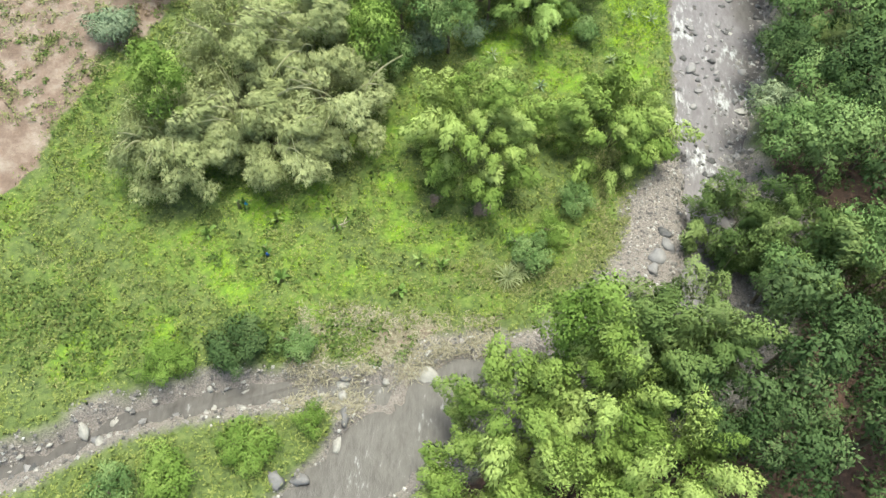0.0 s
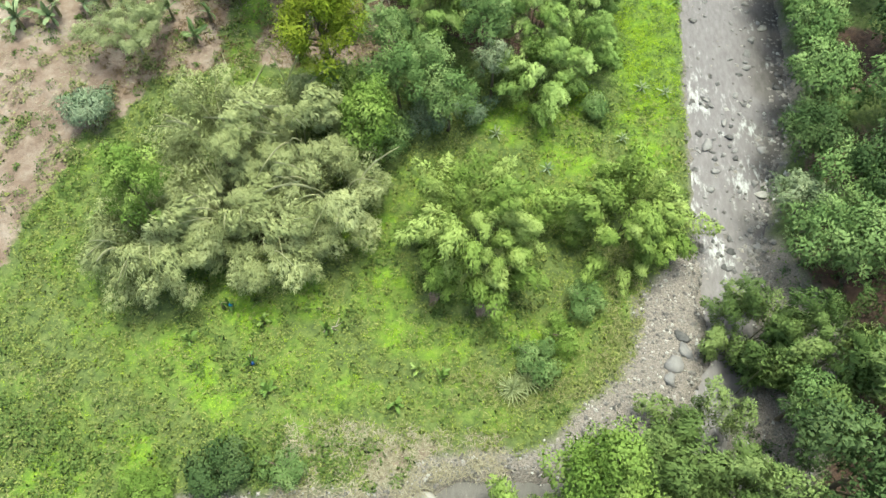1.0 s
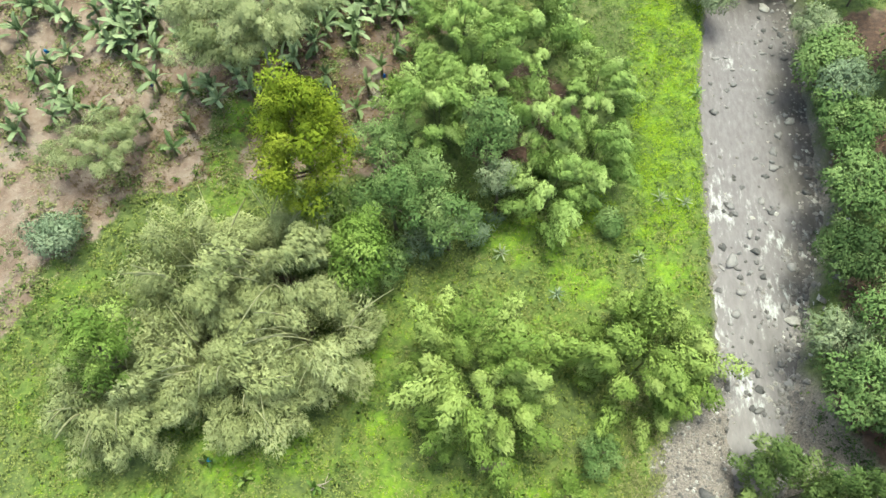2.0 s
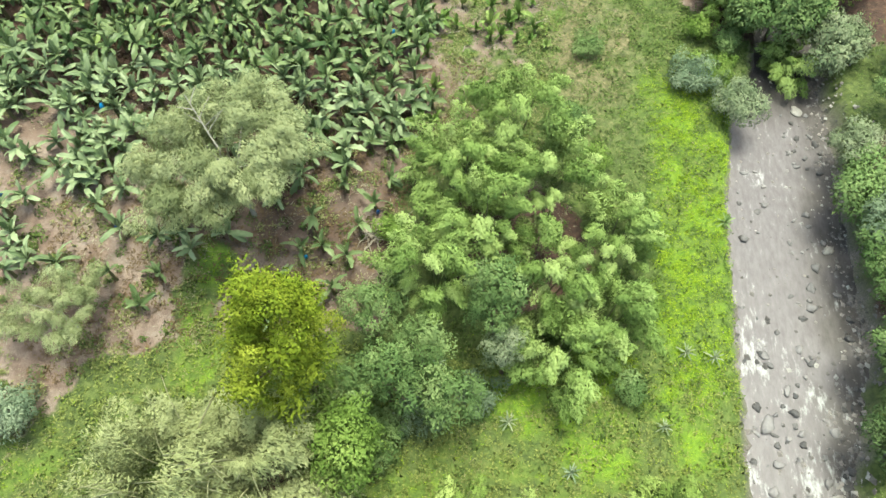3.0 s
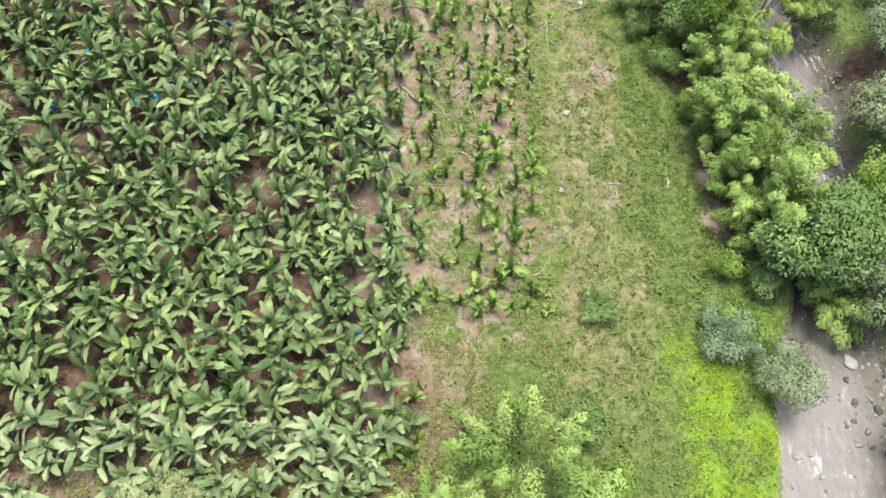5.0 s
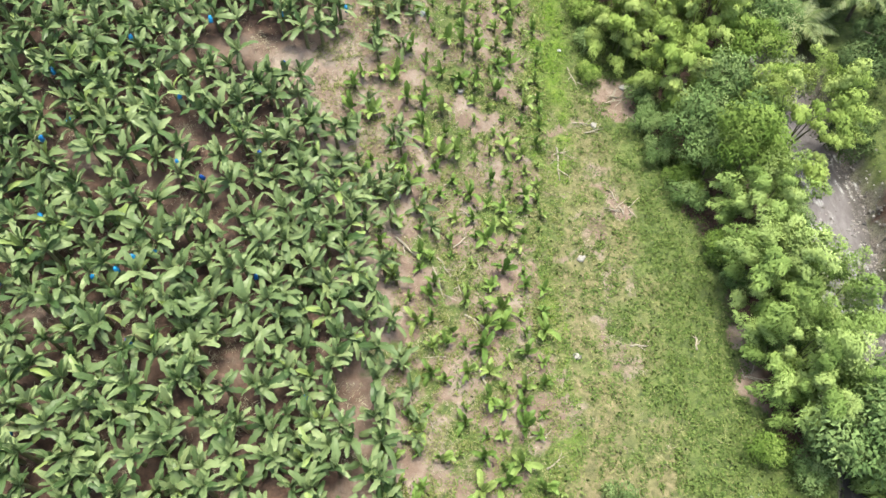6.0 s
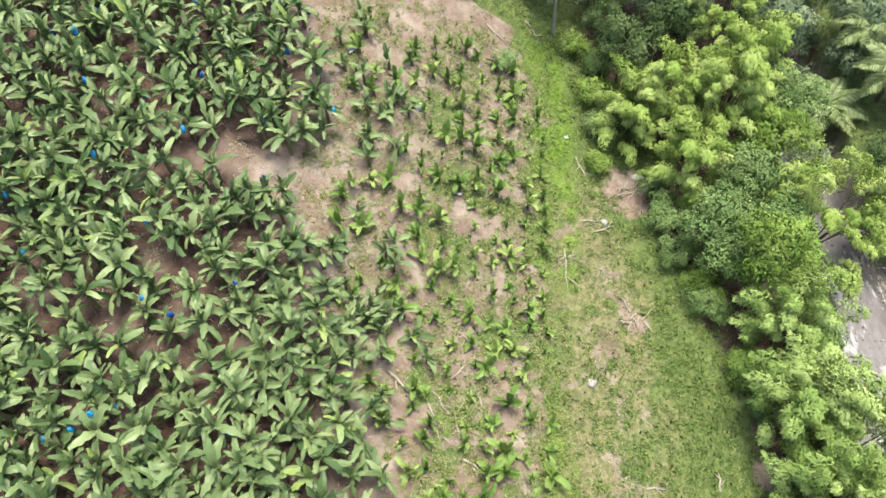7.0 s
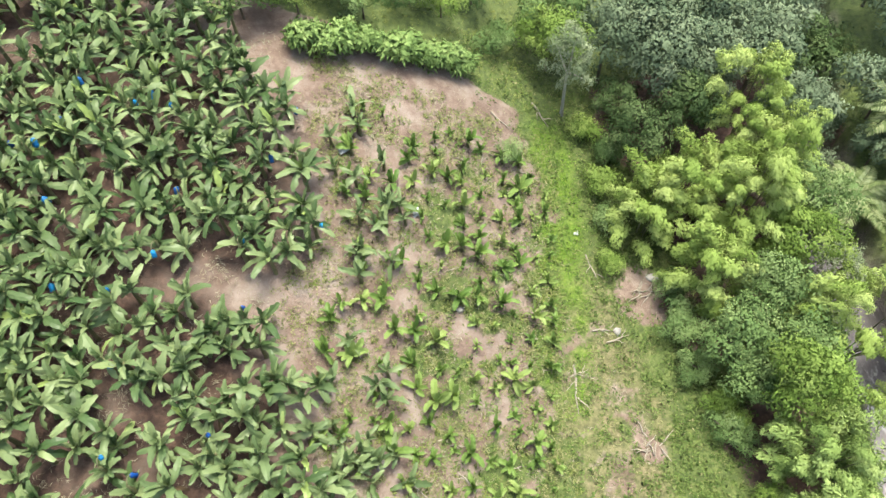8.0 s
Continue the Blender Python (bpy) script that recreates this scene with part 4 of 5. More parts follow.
BUSHES = [
    (-6.0, 43.4, 2.4, 1.8, 12, "broad", "green bush at the foot of the bamboo"),
    (-3.2, 45.0, 2.2, 1.6, 11, "bluish", "bluish green bush at the foot of the bamboo"),
    (-8.0, 40.2, 2.2, 1.6, 11, "broad_light", "green bush beside the olive bamboo"),
    (0.6, 46.4, 2.0, 1.5, 10, "bluish", "bluish green bush at the foot of the bamboo"),
    (14.2, 113.2, 1.8, 1.2, 12, "broad", "green bush at the edge of the trees"),
    (17.0, 102.0, 1.9, 1.3, 12, "broad", "dense green undergrowth at the edge of the trees"),
    (18.6, 97.2, 2.0, 1.4, 12, "broad_light", "dense green undergrowth at the edge of the trees"),
    (19.2, 94.0, 1.8, 1.3, 12, "broad", "dense green undergrowth at the edge of the trees"),
    (20.2, 88.8, 2.0, 1.3, 12, "broad", "dense green undergrowth at the edge of the trees"),
    (21.6, 86.6, 2.2, 1.5, 12, "broad_light", "dense green undergrowth under the bamboo"),
    (22.4, 82.4, 2.2, 1.5, 12, "broad", "dense green undergrowth under the bamboo"),
    (23.4, 94.8, 2.4, 1.6, 12, "broad", "dense green undergrowth under the bamboo"),
    (22.8, 90.2, 2.4, 1.6, 12, "broad", "dense green undergrowth under the bamboo"),
    (25.6, 87.2, 2.2, 1.6, 12, "broad", "dense green undergrowth under the bamboo"),
    (24.2, 99.4, 2.4, 1.6, 12, "broad", "dense green undergrowth under the bamboo"),
    (19.6, 110.4, 2.2, 1.5, 12, "broad", "dense green undergrowth under the bamboo"),
    (-29.2, 42.4, 2.4, 1.7, 16, "bluish", "bluish grey-green bush on bare soil"),
    (17.6, 75.6, 2.2, 1.9, 16, "bluish", "bluish green bush on the river bank"),
    (20.8, 73.0, 2.8, 2.0, 18, "grey", "grey-green bush hanging over the river"),
    (19.4, 76.2, 2.4, 1.5, 14, "broad_light", "bright green bush on the river bank"),
    (8.3, 77.4, 1.4, 1.3, 12, "broad", "round green bush in the weeds"),
    (17.3, 103.0, 1.6, 0.9, 8, "broad_light", "light green bush in the weeds"),
    (15.2, 106.6, 1.8, 1.3, 10, "broad", "green bush at the edge of the trees"),
    (14.8, 109.6, 2.2, 1.5, 12, "broad", "green bush at the edge of the trees"),
    (6.0, 25.6, 1.6, 1.6, 12, "broad", "green bush beside the gravel bank"),
    (9.6, 30.4, 1.8, 1.5, 12, "broad", "green bush beside the gravel bank"),
    (7.6, 27.6, 1.6, 1.3, 10, "broad_light", "green bush in the meadow"),
    (-14.4, 16.6, 1.9, 2.0, 16, "broad_dark", "dark green bush above the side stream"),
    (-19.4, 15.0, 1.4, 1.5, 12, "broad_light", "green bush above the side stream"),
    (-10.4, 17.2, 1.4, 1.3, 10, "broad", "green bush above the side stream"),
    (-12.6, 9.6, 1.6, 1.7, 14, "broad_light", "green bush on the island"),
    (-17.4, 7.6, 1.6, 1.7, 14, "broad_light", "green bush on the island"),
    (-8.6, 11.8, 1.5, 1.0, 10, "broad_light", "green bush on the sandy bar"),
    (-20.6, 6.2, 1.4, 1.5, 12, "broad", "green bush on the island"),
    (1.0, 132.0, 1.8, 1.4, 10, "broad", "green bush beside the grass path"),
    (2.0, 121.5, 1.4, 1.0, 9, "broad", "round green bush in the young planting"),
]
for k, (x, y, hgt, spread, cnt, tone, words) in enumerate(BUSHES):
    leafy_tree(x, y, hgt, spread * 1.1, int(cnt * 1.4), tone, words, 500 + k, name="bush", size=spread * 0.4)


# ---- banana plants ----
def banana_leaf(seed, length=2.0, width=0.56, material=None, arch=0.55, torn=0.12, fold=0.35):
    """One blade: an arching midrib with two folded, wavy, slightly torn halves."""
    rng = np.random.default_rng(seed)
    rows = 8 if torn > 0.3 else 7
    s = np.linspace(0, 1, rows)
    mid = np.stack((length * s * (1 - 0.16 * arch * s), 0.10 * length * rng.uniform(-1, 1) * s ** 2, -arch * length * 0.62 * s ** 2.4), -1)
    w = width / 2 * np.interp(s, (0, 0.12, 0.3, 0.5, 0.7, 0.88, 1), (0.1, 0.7, 1.0, 1.0, 1.0, 0.9, 0.45))
    if torn > 0.3:
        w = w * np.where(np.arange(rows) % 2, 1.05, 0.86)
    v = []
    for q, b in zip(mid, w):
        k1, k2 = 1 - rng.uniform(0, torn), 1 - rng.uniform(0, torn)
        v += [q, q + (rng.uniform(-0.04, 0.04), b * k1, fold * b + rng.uniform(-0.03, 0.03)), q + (rng.uniform(-0.04, 0.04), -b * k2, fold * b * 0.7 + rng.uniform(-0.03, 0.03))]
    f = []
    for i in range(rows - 1):
        a, b = 3 * i, 3 * i + 3
        f += [(a, b, b + 1, a + 1), (a, a + 2, b + 2, b)]
    me = mesh_from("leaf", v, f)
    me.materials.append(material)
    return me


BANANA_LEAF = [banana_leaf(k, (1.15, 1.4, 1.5, 1.5, 1.45, 1.25)[k], (0.38, 0.46, 0.52, 0.54, 0.52, 0.46)[k], M["banana"], (0.05, 0.25, 0.5, 0.75, 1.0, 1.15)[k], 0.4, (0.7, 0.45, 0.3, 0.2, -0.2, -0.4)[k]) for k in range(6)]
YOUNG_LEAF = [banana_leaf(20 + k, 0.85, 0.3, M["banana_young"], 0.15 + 0.3 * k, 0.15) for k in range(3)]
DRY_LEAF = [banana_leaf(40 + k, 1.2, 0.3, M["brown_leaf"], 1.1, 0.5, -0.9) for k in range(2)]
PSEUDOSTEM = tube("pseudostem", [(0, 0, -0.05), (0, 0, 0.3), (0.01, 0.01, 0.75), (0, 0, 1)], [0.15, 0.13, 0.105, 0.07], M["stem"], 7)


def leaf_pose(i, count, height, turn, rng, scale):
    u = i / max(1, count - 1)
    rise = radians(80 - 62 * u + rng.uniform(-20, 20))
    a = turn + i * 2.39996 + rng.uniform(-0.9, 0.9)
    m = Matrix.Translation((rng.uniform(-0.09, 0.09), rng.uniform(-0.09, 0.09), height * (0.98 - 0.2 * u * rng.random()))) @ Matrix.Rotation(a, 4, "Z") @ Matrix.Rotation(-rise, 4, "Y") @ Matrix.Rotation(rng.uniform(-0.8, 0.8), 4, "X")
    return m @ Matrix.Diagonal((*(scale * rng.uniform(0.55, 1.18),) * 3, 1)), u


def banana_plant(x, y, height, rng, leaf_set, count, words, group, scale=1.0, name="banana_plant"):
    e = thing(name, x, y, words, "banana plant", group)
    put("pseudostem", PSEUDOSTEM, e, srt((0, 0, 0), (rng.uniform(-0.06, 0.06), rng.uniform(-0.06, 0.06), 0), (scale, scale, height)))
    turn = rng.uniform(0, 6.28)
    for i in range(count):
        m, u = leaf_pose(i, count, height, turn, rng, scale)
        k = min(len(leaf_set) - 1, max(0, int(u * len(leaf_set)) + rng.choice((-1, 0, 0, 1))))
        put("leaf", leaf_set[k], e, m)
    if leaf_set is BANANA_LEAF and rng.random() < 0.6:
        put("dry_leaf", DRY_LEAF[rng.randrange(2)], e, Matrix.Translation((0, 0, height * 0.8)) @ Matrix.Rotation(rng.uniform(0, 6.28), 4, "Z") @ Matrix.Rotation(radians(25), 4, "Y"), "withered brown leaf")
    return e


rng = random.Random(11)
spots = []
for row in range(0, 57):
    for c in range(0, 38):
        y = 50 + row * 1.36 + rng.uniform(-0.5, 0.5)
        x = -5.0 - c * 1.2 + (row % 2) * 0.6 + rng.uniform(-0.5, 0.5)
        e = float(field_edge(y))
        if x < e + 1.2 and y < 127 and not in_gap(x, y) and math.hypot(x + 16.2, y - 57.6) > 1.0 and math.hypot(x + 26.7, y - 48.6) > 1.2:
            if y < 66:
                if rng.random() < float(np.interp(y, (52, 57, 62, 66), (0.14, 0.28, 0.6, 0.85))):
                    spots.append((x, y))
            elif float(rough_field(np.array([x * 2.0]), np.array([y * 2.0]), 0, 4)[0]) > 1.15:
                continue
            elif rng.random() < 0.93:
                spots.append((x, y))
# the plants on the open side of the field are things of their own; those further in make up the stand
spots.sort(key=lambda q: abs(q[0] + 14) + 0.25 * abs(q[1] - 92))
plants, far_plants = spots[:52], spots[52:]
for x, y in plants:
    banana_plant(x, y, rng.uniform(1.3, 2.7) if y > 66 else rng.uniform(0.8, 1.6), rng, BANANA_LEAF, rng.choice((11, 12, 12, 13)), "mature banana plant with broad arching green leaves", "banana plants of the plantation", 1.0)
lv, lf, sv = [], [], []
proto = [(np.array([v.co[:] for v in me.vertices]), [tuple(p_.vertices) for p_ in me.polygons]) for me in BANANA_LEAF]
stem_v, stem_f = np.array([v.co[:] for v in PSEUDOSTEM.vertices]), [tuple(p_.vertices) for p_ in PSEUDOSTEM.polygons]
sf, base_l, base_s, low_from = [], 0, 0, None
for x, y in sorted(far_plants, key=lambda q: q[1] < 68):
    if y < 68 and not low_from:
        low_from = (len(lv), len(lf), base_l)
    hgt, z, turn = (rng.uniform(1.1, 2.4) if y > 66 else rng.uniform(0.8, 1.6)), gz(x, y), rng.uniform(0, 6.28)
    sv.append(stem_v * (1, 1, hgt) + (x, y, z))
    sf += [tuple(q + base_s for q in f) for f in stem_f]
    base_s += len(stem_v)
    for i in range(12):
        m, u = leaf_pose(i, 12, hgt, turn, rng, 1.0)
        pv, pf = proto[min(5, max(0, int(u * 6) + rng.choice((-1, 0, 0, 1))))]
        mm = np.array(m)
        lv.append(pv @ mm[:3, :3].T + mm[:3, 3] + (x, y, z))
        lf += [tuple(q + base_l for q in f) for f in pf]
        base_l += len(pv)
stand = tagged(new("banana_stand"), "dense stand of mature banana plants", "banana plants", kind="stuff")
low_stand = tagged(new("banana_stand"), "open stand of low banana plants on bare soil, paled for hazy light", "banana plants", kind="stuff")
TONES = (0.042, 0.076, 0.027), (0.112, 0.156, 0.067), (0.18, 0.226, 0.104)
stand_mat = leaf_mat("stand_banana_leaves", *TONES, rough=0.36, spread=1.0, accent=(0.185, 0.245, 0.075))
# paler copy of the banana leaf; hazy light is put into its colour
hazed_mat = leaf_mat("hazed_banana_leaves", (0.085, 0.125, 0.055), (0.17, 0.22, 0.115), (0.25, 0.3, 0.17), rough=0.4, spread=1.0)
i_v, i_f, i_0 = low_from
low_faces = [tuple(q - i_0 for q in f) for f in lf[i_f:]]
for nm, vv, ff, mt, owner in (("leaves", lv[:i_v], lf[:i_f], stand_mat, stand), ("pseudostems", sv, sf, M["stem"], stand), ("leaves", lv[i_v:], low_faces, hazed_mat, low_stand)):
    me = mesh_from(nm, np.concatenate(vv), ff)
    me.materials.append(mt)
    put(nm, me, owner, Matrix())

# small plants: one crown of short leaves each
def young_crown(seed):
    r_ = random.Random(seed)
    v, f, base = [], [], 0
    for i in range(10):
        m, u = leaf_pose(i, 11, 0.0, seed, r_, 1.0)
        src = YOUNG_LEAF[min(2, int(u * 3))]
        mm = np.array(m)
        pv = np.array([q.co[:] for q in src.vertices]) @ mm[:3, :3].T + mm[:3, 3]
        v.append(pv)
        f += [tuple(q + base for q in p_.vertices) for p_ in src.polygons]
        base += len(pv)
    me = mesh_from("leaf_crown", np.concatenate(v), f)
    me.materials.append(M["banana_young"])
    return me


CROWNS = [young_crown(k) for k in range(7)]


def young_plant(x, y, k, words, group):
    e = thing("young_banana_plant", x, y, words, "banana plant", group)
    put("pseudostem", PSEUDOSTEM, e, srt((0, 0, 0), (0, 0, 0), (0.7 * k, 0.7 * k, 0.42 * k)))
    put("leaf_crown", CROWNS[rng.randrange(7)], e, srt((0, 0, 0.38 * k), (rng.uniform(-0.15, 0.15), rng.uniform(-0.15, 0.15), rng.uniform(0, 6.28)), (0.8 * k, 0.8 * k, 1.15 * k)))


# young plants stand in rows down the slope, with bare places
OPEN = [(-11.6, 123.2, 3.4), (-14.6, 123.8, 2.2), (-9.6, 109.6, 1.4), (-6.5, 119.0, 1.8), (-5.2, 120.2, 1.2), (-10.1, 97.0, 1.3), (-2.0, 107.0, 0.9), (-9.8, 100.8, 1.0)]
for row in range(13):
    for c in range(33):
        y = 66.5 + c * 1.7 + rng.uniform(-0.5, 0.5)
        x = -9.6 + row * 1.25 + rng.uniform(-0.3, 0.3) + 0.035 * (y - 90)
        if x < field_edge(y) + 0.9 or x > 5.0 + 0.02 * (y - 80) or y > 122 or (y < 76 and x > -3.5) or rng.random() < 0.12:
            continue
        if in_gap(x, y) or any(math.hypot(x - q[0], y - q[1]) < q[2] * 0.9 for q in OPEN):
            continue
        young_plant(x, y, rng.choice((0.7, 0.9, 1.1, 1.3, 1.6)) * rng.uniform(0.9, 1.1), "young banana plant in a row on bare soil", "young banana plants in rows")
# half-grown plants straggle along the open edge of the field
for k in range(64):
    y = rng.uniform(66, 95) if k < 16 else rng.uniform(95, 121)
    x = float(field_edge(y)) + rng.uniform(0.8, 3.0 if y < 95 else 6.0)
    if in_gap(x, y) or (y < 72 and x > -4) or any(math.hypot(x - q[0], y - q[1]) < q[2] for q in OPEN):
        continue
    banana_plant(x, y, rng.uniform(0.8, 1.3), rng, BANANA_LEAF[:4], 7, "half-grown banana plant at the open edge of the field", "half-grown banana plants", 0.85, "half_grown_banana_plant")
for x, y in ((-12.4, 55.2), (-11.9, 57.6), (-7.7, 59.2), (-9.2, 55.0), (-14.2, 50.4), (-10.0, 52.6), (-8.6, 57.4), (-7.0, 64.2), (-10.8, 62.6), (-8.4, 63.8), (-13.2, 61.0), (-6.8, 61.4), (-9.8, 60.2), (-12.6, 64.2), (-7.6, 66.4), (-11.0, 55.6), (-13.4, 52.8), (-21.8, 52.4), (-24.8, 52.0), (-22.6, 50.2)):
    banana_plant(x, y, rng.uniform(0.9, 1.5), rng, BANANA_LEAF[:4], 8, "half-grown banana plant on red soil", "half-grown banana plants", 0.9, "half_grown_banana_plant")


# ---- low plants ----
def scatter(name, label, material, count, box, accept, seed, leaf, lift, category="weeds", up=0.6):
    """Uneven low growth: tufts of blades on the ground, denser and taller in patches."""
    r = np.random.default_rng(seed)
    x, y = r.uniform(box[0], box[1], count), r.uniform(box[2], box[3], count)
    k = accept(x, y) * (0.35 + 0.65 * smooth(-0.8, 0.6, rough_field(x * 1.7, y * 1.7, 2, 8)))
    keep = r.random(count) < k
    x, y = x[keep], y[keep]
    tuft = np.repeat(np.arange(len(x)), 4)
    h = smooth(-0.6, 1.2, rough_field(x * 2.1 + 5, y * 2.1, 3, 8))
    m = len(tuft)
    bx, by = x[tuft] + r.normal(0, 0.13, m), y[tuft] + r.normal(0, 0.13, m)
    z = ground_height(x, y)[tuft] + lift * h[tuft] * r.uniform(0.1, 1, m)
    d = unit(np.stack((r.normal(size=m), r.normal(size=m), up * np.abs(r.normal(size=m)) + 0.15), -1))
    me = leaves(name, np.stack((bx, by, z), -1), d, leaf[0] * r.uniform(0.6, 1.4, m), leaf[1] * r.uniform(0.6, 1.4, m), material, r, 0.2,
                np.tile((0.0, 0.0, 1.0), (m, 1)), 0.5, 0.35)
    return tagged(new(name, me), label, category, kind="stuff")


def dryland(x, y):
    return (np.minimum(to_line(RIVER, x, y)[0], to_line(BRANCH, x, y)[0] - 0.9) > 0.7).astype(float)


def meadow(x, y):
    soil, lime, gravel, _ = cover(x, y)
    return dryland(x, y) * (1 - soil) * (1 - gravel) * np.maximum(smooth(52, 48, y), smooth(-15, -17, x) * smooth(57, 55, y))


def strip(x, y):
    soil, lime, gravel, dry = cover(x, y)
    return dryland(x, y) * (1 - 0.9 * soil) * (1 - gravel) * smooth(46, 50, y)


scatter("meadow_weeds", "lush broad-leaved weeds covering the meadow", M["weed"], 20000, (-42, 19, 13, 52), lambda x, y: meadow(x, y) * (1 - 0.55 * cover(x, y)[1]), 1, (0.24, 0.14), 0.55)
scatter("meadow_grass", "bright lime-green grass in patches of the meadow", M["lime"], 30000, (-42, 19, 13, 57), lambda x, y: meadow(x, y) * (0.10 + 0.9 * cover(x, y)[1]), 2, (0.24, 0.06), 0.3, "grass")
scatter("meadow_stalks", "dry pale stalks among the meadow weeds", M["drygrass"], 26000, (-42, 19, 13, 50), lambda x, y: meadow(x, y) * smooth(-0.2, 0.8, rough_field(x * 1.1 + 20, y * 1.1, 2, 8)), 13, (0.28, 0.06), 0.5)
scatter("riverbank_grass", "bright lime-green grass along the river", M["lime"], 26000, (8, 22, 44, 78), lambda x, y: strip(x, y) * cover(x, y)[1], 3, (0.26, 0.05), 0.3, "grass")
scatter("field_edge_grass", "bright green grass along the edge of the field", M["grass"], 34000, (2, 10, 74, 130), lambda x, y: strip(x, y) * cover(x, y)[1], 17, (0.26, 0.06), 0.25, "grass")
scatter("bank_weeds", "green weeds between field and river", M["herb"], 26000, (-2, 24, 46, 132), lambda x, y: strip(x, y) * (1 - 0.7 * cover(x, y)[1]) * (1 - 0.5 * cover(x, y)[3]), 4, (0.26, 0.13), 0.4)
scatter("dry_weeds", "dry olive weeds beside the young planting", M["drygrass"], 16000, (-3, 19, 62, 132), lambda x, y: np.maximum(strip(x, y), 0.5 * (x > 4)) * (0.35 + 0.65 * cover(x, y)[3]), 5, (0.30, 0.07), 0.3)
scatter("far_bank_weeds", "green undergrowth on the far river bank", M["herb"], 10000, (24, 42, 5, 140), lambda x, y: dryland(x, y) * (1 - 0.8 * tree_shade(x, y)), 6, (0.28, 0.15), 0.6)
scatter("island_weeds", "green weeds on the island between the streams", M["weed"], 5000, (-32, -6, -2, 13), lambda x, y: dryland(x, y) * (1 - cover(x, y)[2]), 7, (0.30, 0.15), 0.5)
scatter("field_weeds", "sparse weeds between the young plants", M["drygrass"], 52000, (-13, 6, 64, 125),
        lambda x, y: (x > field_edge(y) + 0.8) * smooth(-0.5, 0.7, rough_field(x * 1.3 + 9, y * 1.3, 2, 8)) * 0.95, 8, (0.24, 0.08), 0.26)
scatter("field_straw", "dry straw and leaf litter on the soil", M["straw"], 90000, (-42, 13, 40, 126), lambda x, y: smooth(-0.1, 0.9, rough_field(x * 1.5 - 30, y * 1.5, 2, 8)) * np.maximum(smooth(1, -1, x - soil_edge(y)), cover(x, y)[0]), 9, (0.34, 0.05), 0.05, "leaf litter", 0.1)
scatter("soil_weeds", "scattered weeds on the bare upper soil", M["drygrass"], 40000, (-42, -3, 34, 68), lambda x, y: smooth(-0.1, 0.8, rough_field(x * 1.2 + 3, y * 1.2 + 8, 2, 8)) * smooth(1, -1, x - soil_edge(y)), 10, (0.26, 0.14), 0.35)
scatter("row_grass", "thin upright green blades along the planted rows", M["banana_young"], 30000, (-10, 6, 65, 124),
        lambda x, y: (x > field_edge(y) + 0.8) * smooth(0.55, 0.15, np.abs((x + 9.6 - 0.035 * (y - 90)) % 1.5 - 0.75 + 0.3 * rough_field(x, y, 3, 8)) ) * 0.8 * smooth(-0.7, 0.3, rough_field(x * 1.5, y * 0.9 + 9, 2, 7)), 14, (0.34, 0.055), 0.25, "weeds", 1.3)
scatter("leaf_litter", "dry brown leaves and trash on the red soil", M["brown_leaf"], 16000, (-30, 0, 44, 74), lambda x, y: smooth(1, -1, x - soil_edge(y)) * smooth(-0.6, 0.6, rough_field(x * 1.6 + 4, y * 1.6, 2, 8)), 15, (0.34, 0.11), 0.08, "leaf litter", 0.2)
scatter("verge_grass", "long yellowish grass along the gravel", M["drygrass"], 9000, (0, 18, 18, 36), lambda x, y: dryland(x, y) * smooth(5.0, 5.8, to_line(RIVER, x, y)[0]) * smooth(8.6, 7.2, to_line(RIVER, x, y)[0]) * (y > 15 + 0.5 * x), 16, (0.5, 0.06), 0.35, "grass", 0.5)
scatter("sandbar_straw", "flattened pale straw on the sandy bar", M["straw"], 6000, (-11, 4, 12.5, 20.5), lambda x, y: smooth(-0.9, 0.4, rough_field(x, y, 3, 8)) * (to_line(RIVER, x, y)[0] > 0.5), 11, (0.6, 0.06), 0.12, "dry grass", 0.12)
scatter("upper_grass", "short green grass beyond the hedge", M["weed"], 6000, (-36, 12, 127, 146), lambda x, y: smooth(0, 1.5, x - soil_edge(y)), 12, (0.24, 0.10), 0.2, "grass")


def domes(name, label, material, count, per, box, accept, seed, leaf, size, category="weeds"):
    """Low leafy hummocks: blades on many small domes."""
    r = np.random.default_rng(seed)
    x, y = r.uniform(box[0], box[1], count), r.uniform(box[2], box[3], count)
    keep = r.random(count) < accept(x, y)
    x, y = x[keep], y[keep]
    rad = size * r.uniform(0.45, 1.3, len(x))
    own = np.repeat(np.arange(len(x)), per)
    m = len(own)
    out = unit(r.normal(size=(m, 3)) * (1, 1, 0.8) + (0, 0, 0.7))
    out[:, 2] = np.abs(out[:, 2])
    base = np.stack((x, y, ground_height(x, y)), -1)[own] + out * (rad[own] * r.uniform(0.5, 1, m) ** 0.5)[:, None] * (1, 1, 0.75)
    d = unit(out * 0.4 + r.normal(size=(m, 3)) * 0.7)
    me = leaves(name, base, d, leaf[0] * r.uniform(0.6, 1.4, m), leaf[1] * r.uniform(0.6, 1.4, m), material, r, 0.25, out + np.array((0, 0, 0.3)), 0.5, 0.55)
    return tagged(new(name, me), label, category, kind="stuff")


domes("meadow_tufts", "small rounded weeds crowding the meadow", M["weed"], 7000, 12, (-42, 19, 13.5, 50), lambda x, y: meadow(x, y) * (1 - 0.75 * cover(x, y)[1]) * smooth(-0.9, 0.3, rough_field(x * 1.3 + 11, y * 1.3, 2, 8)), 27, (0.22, 0.15), 0.34)
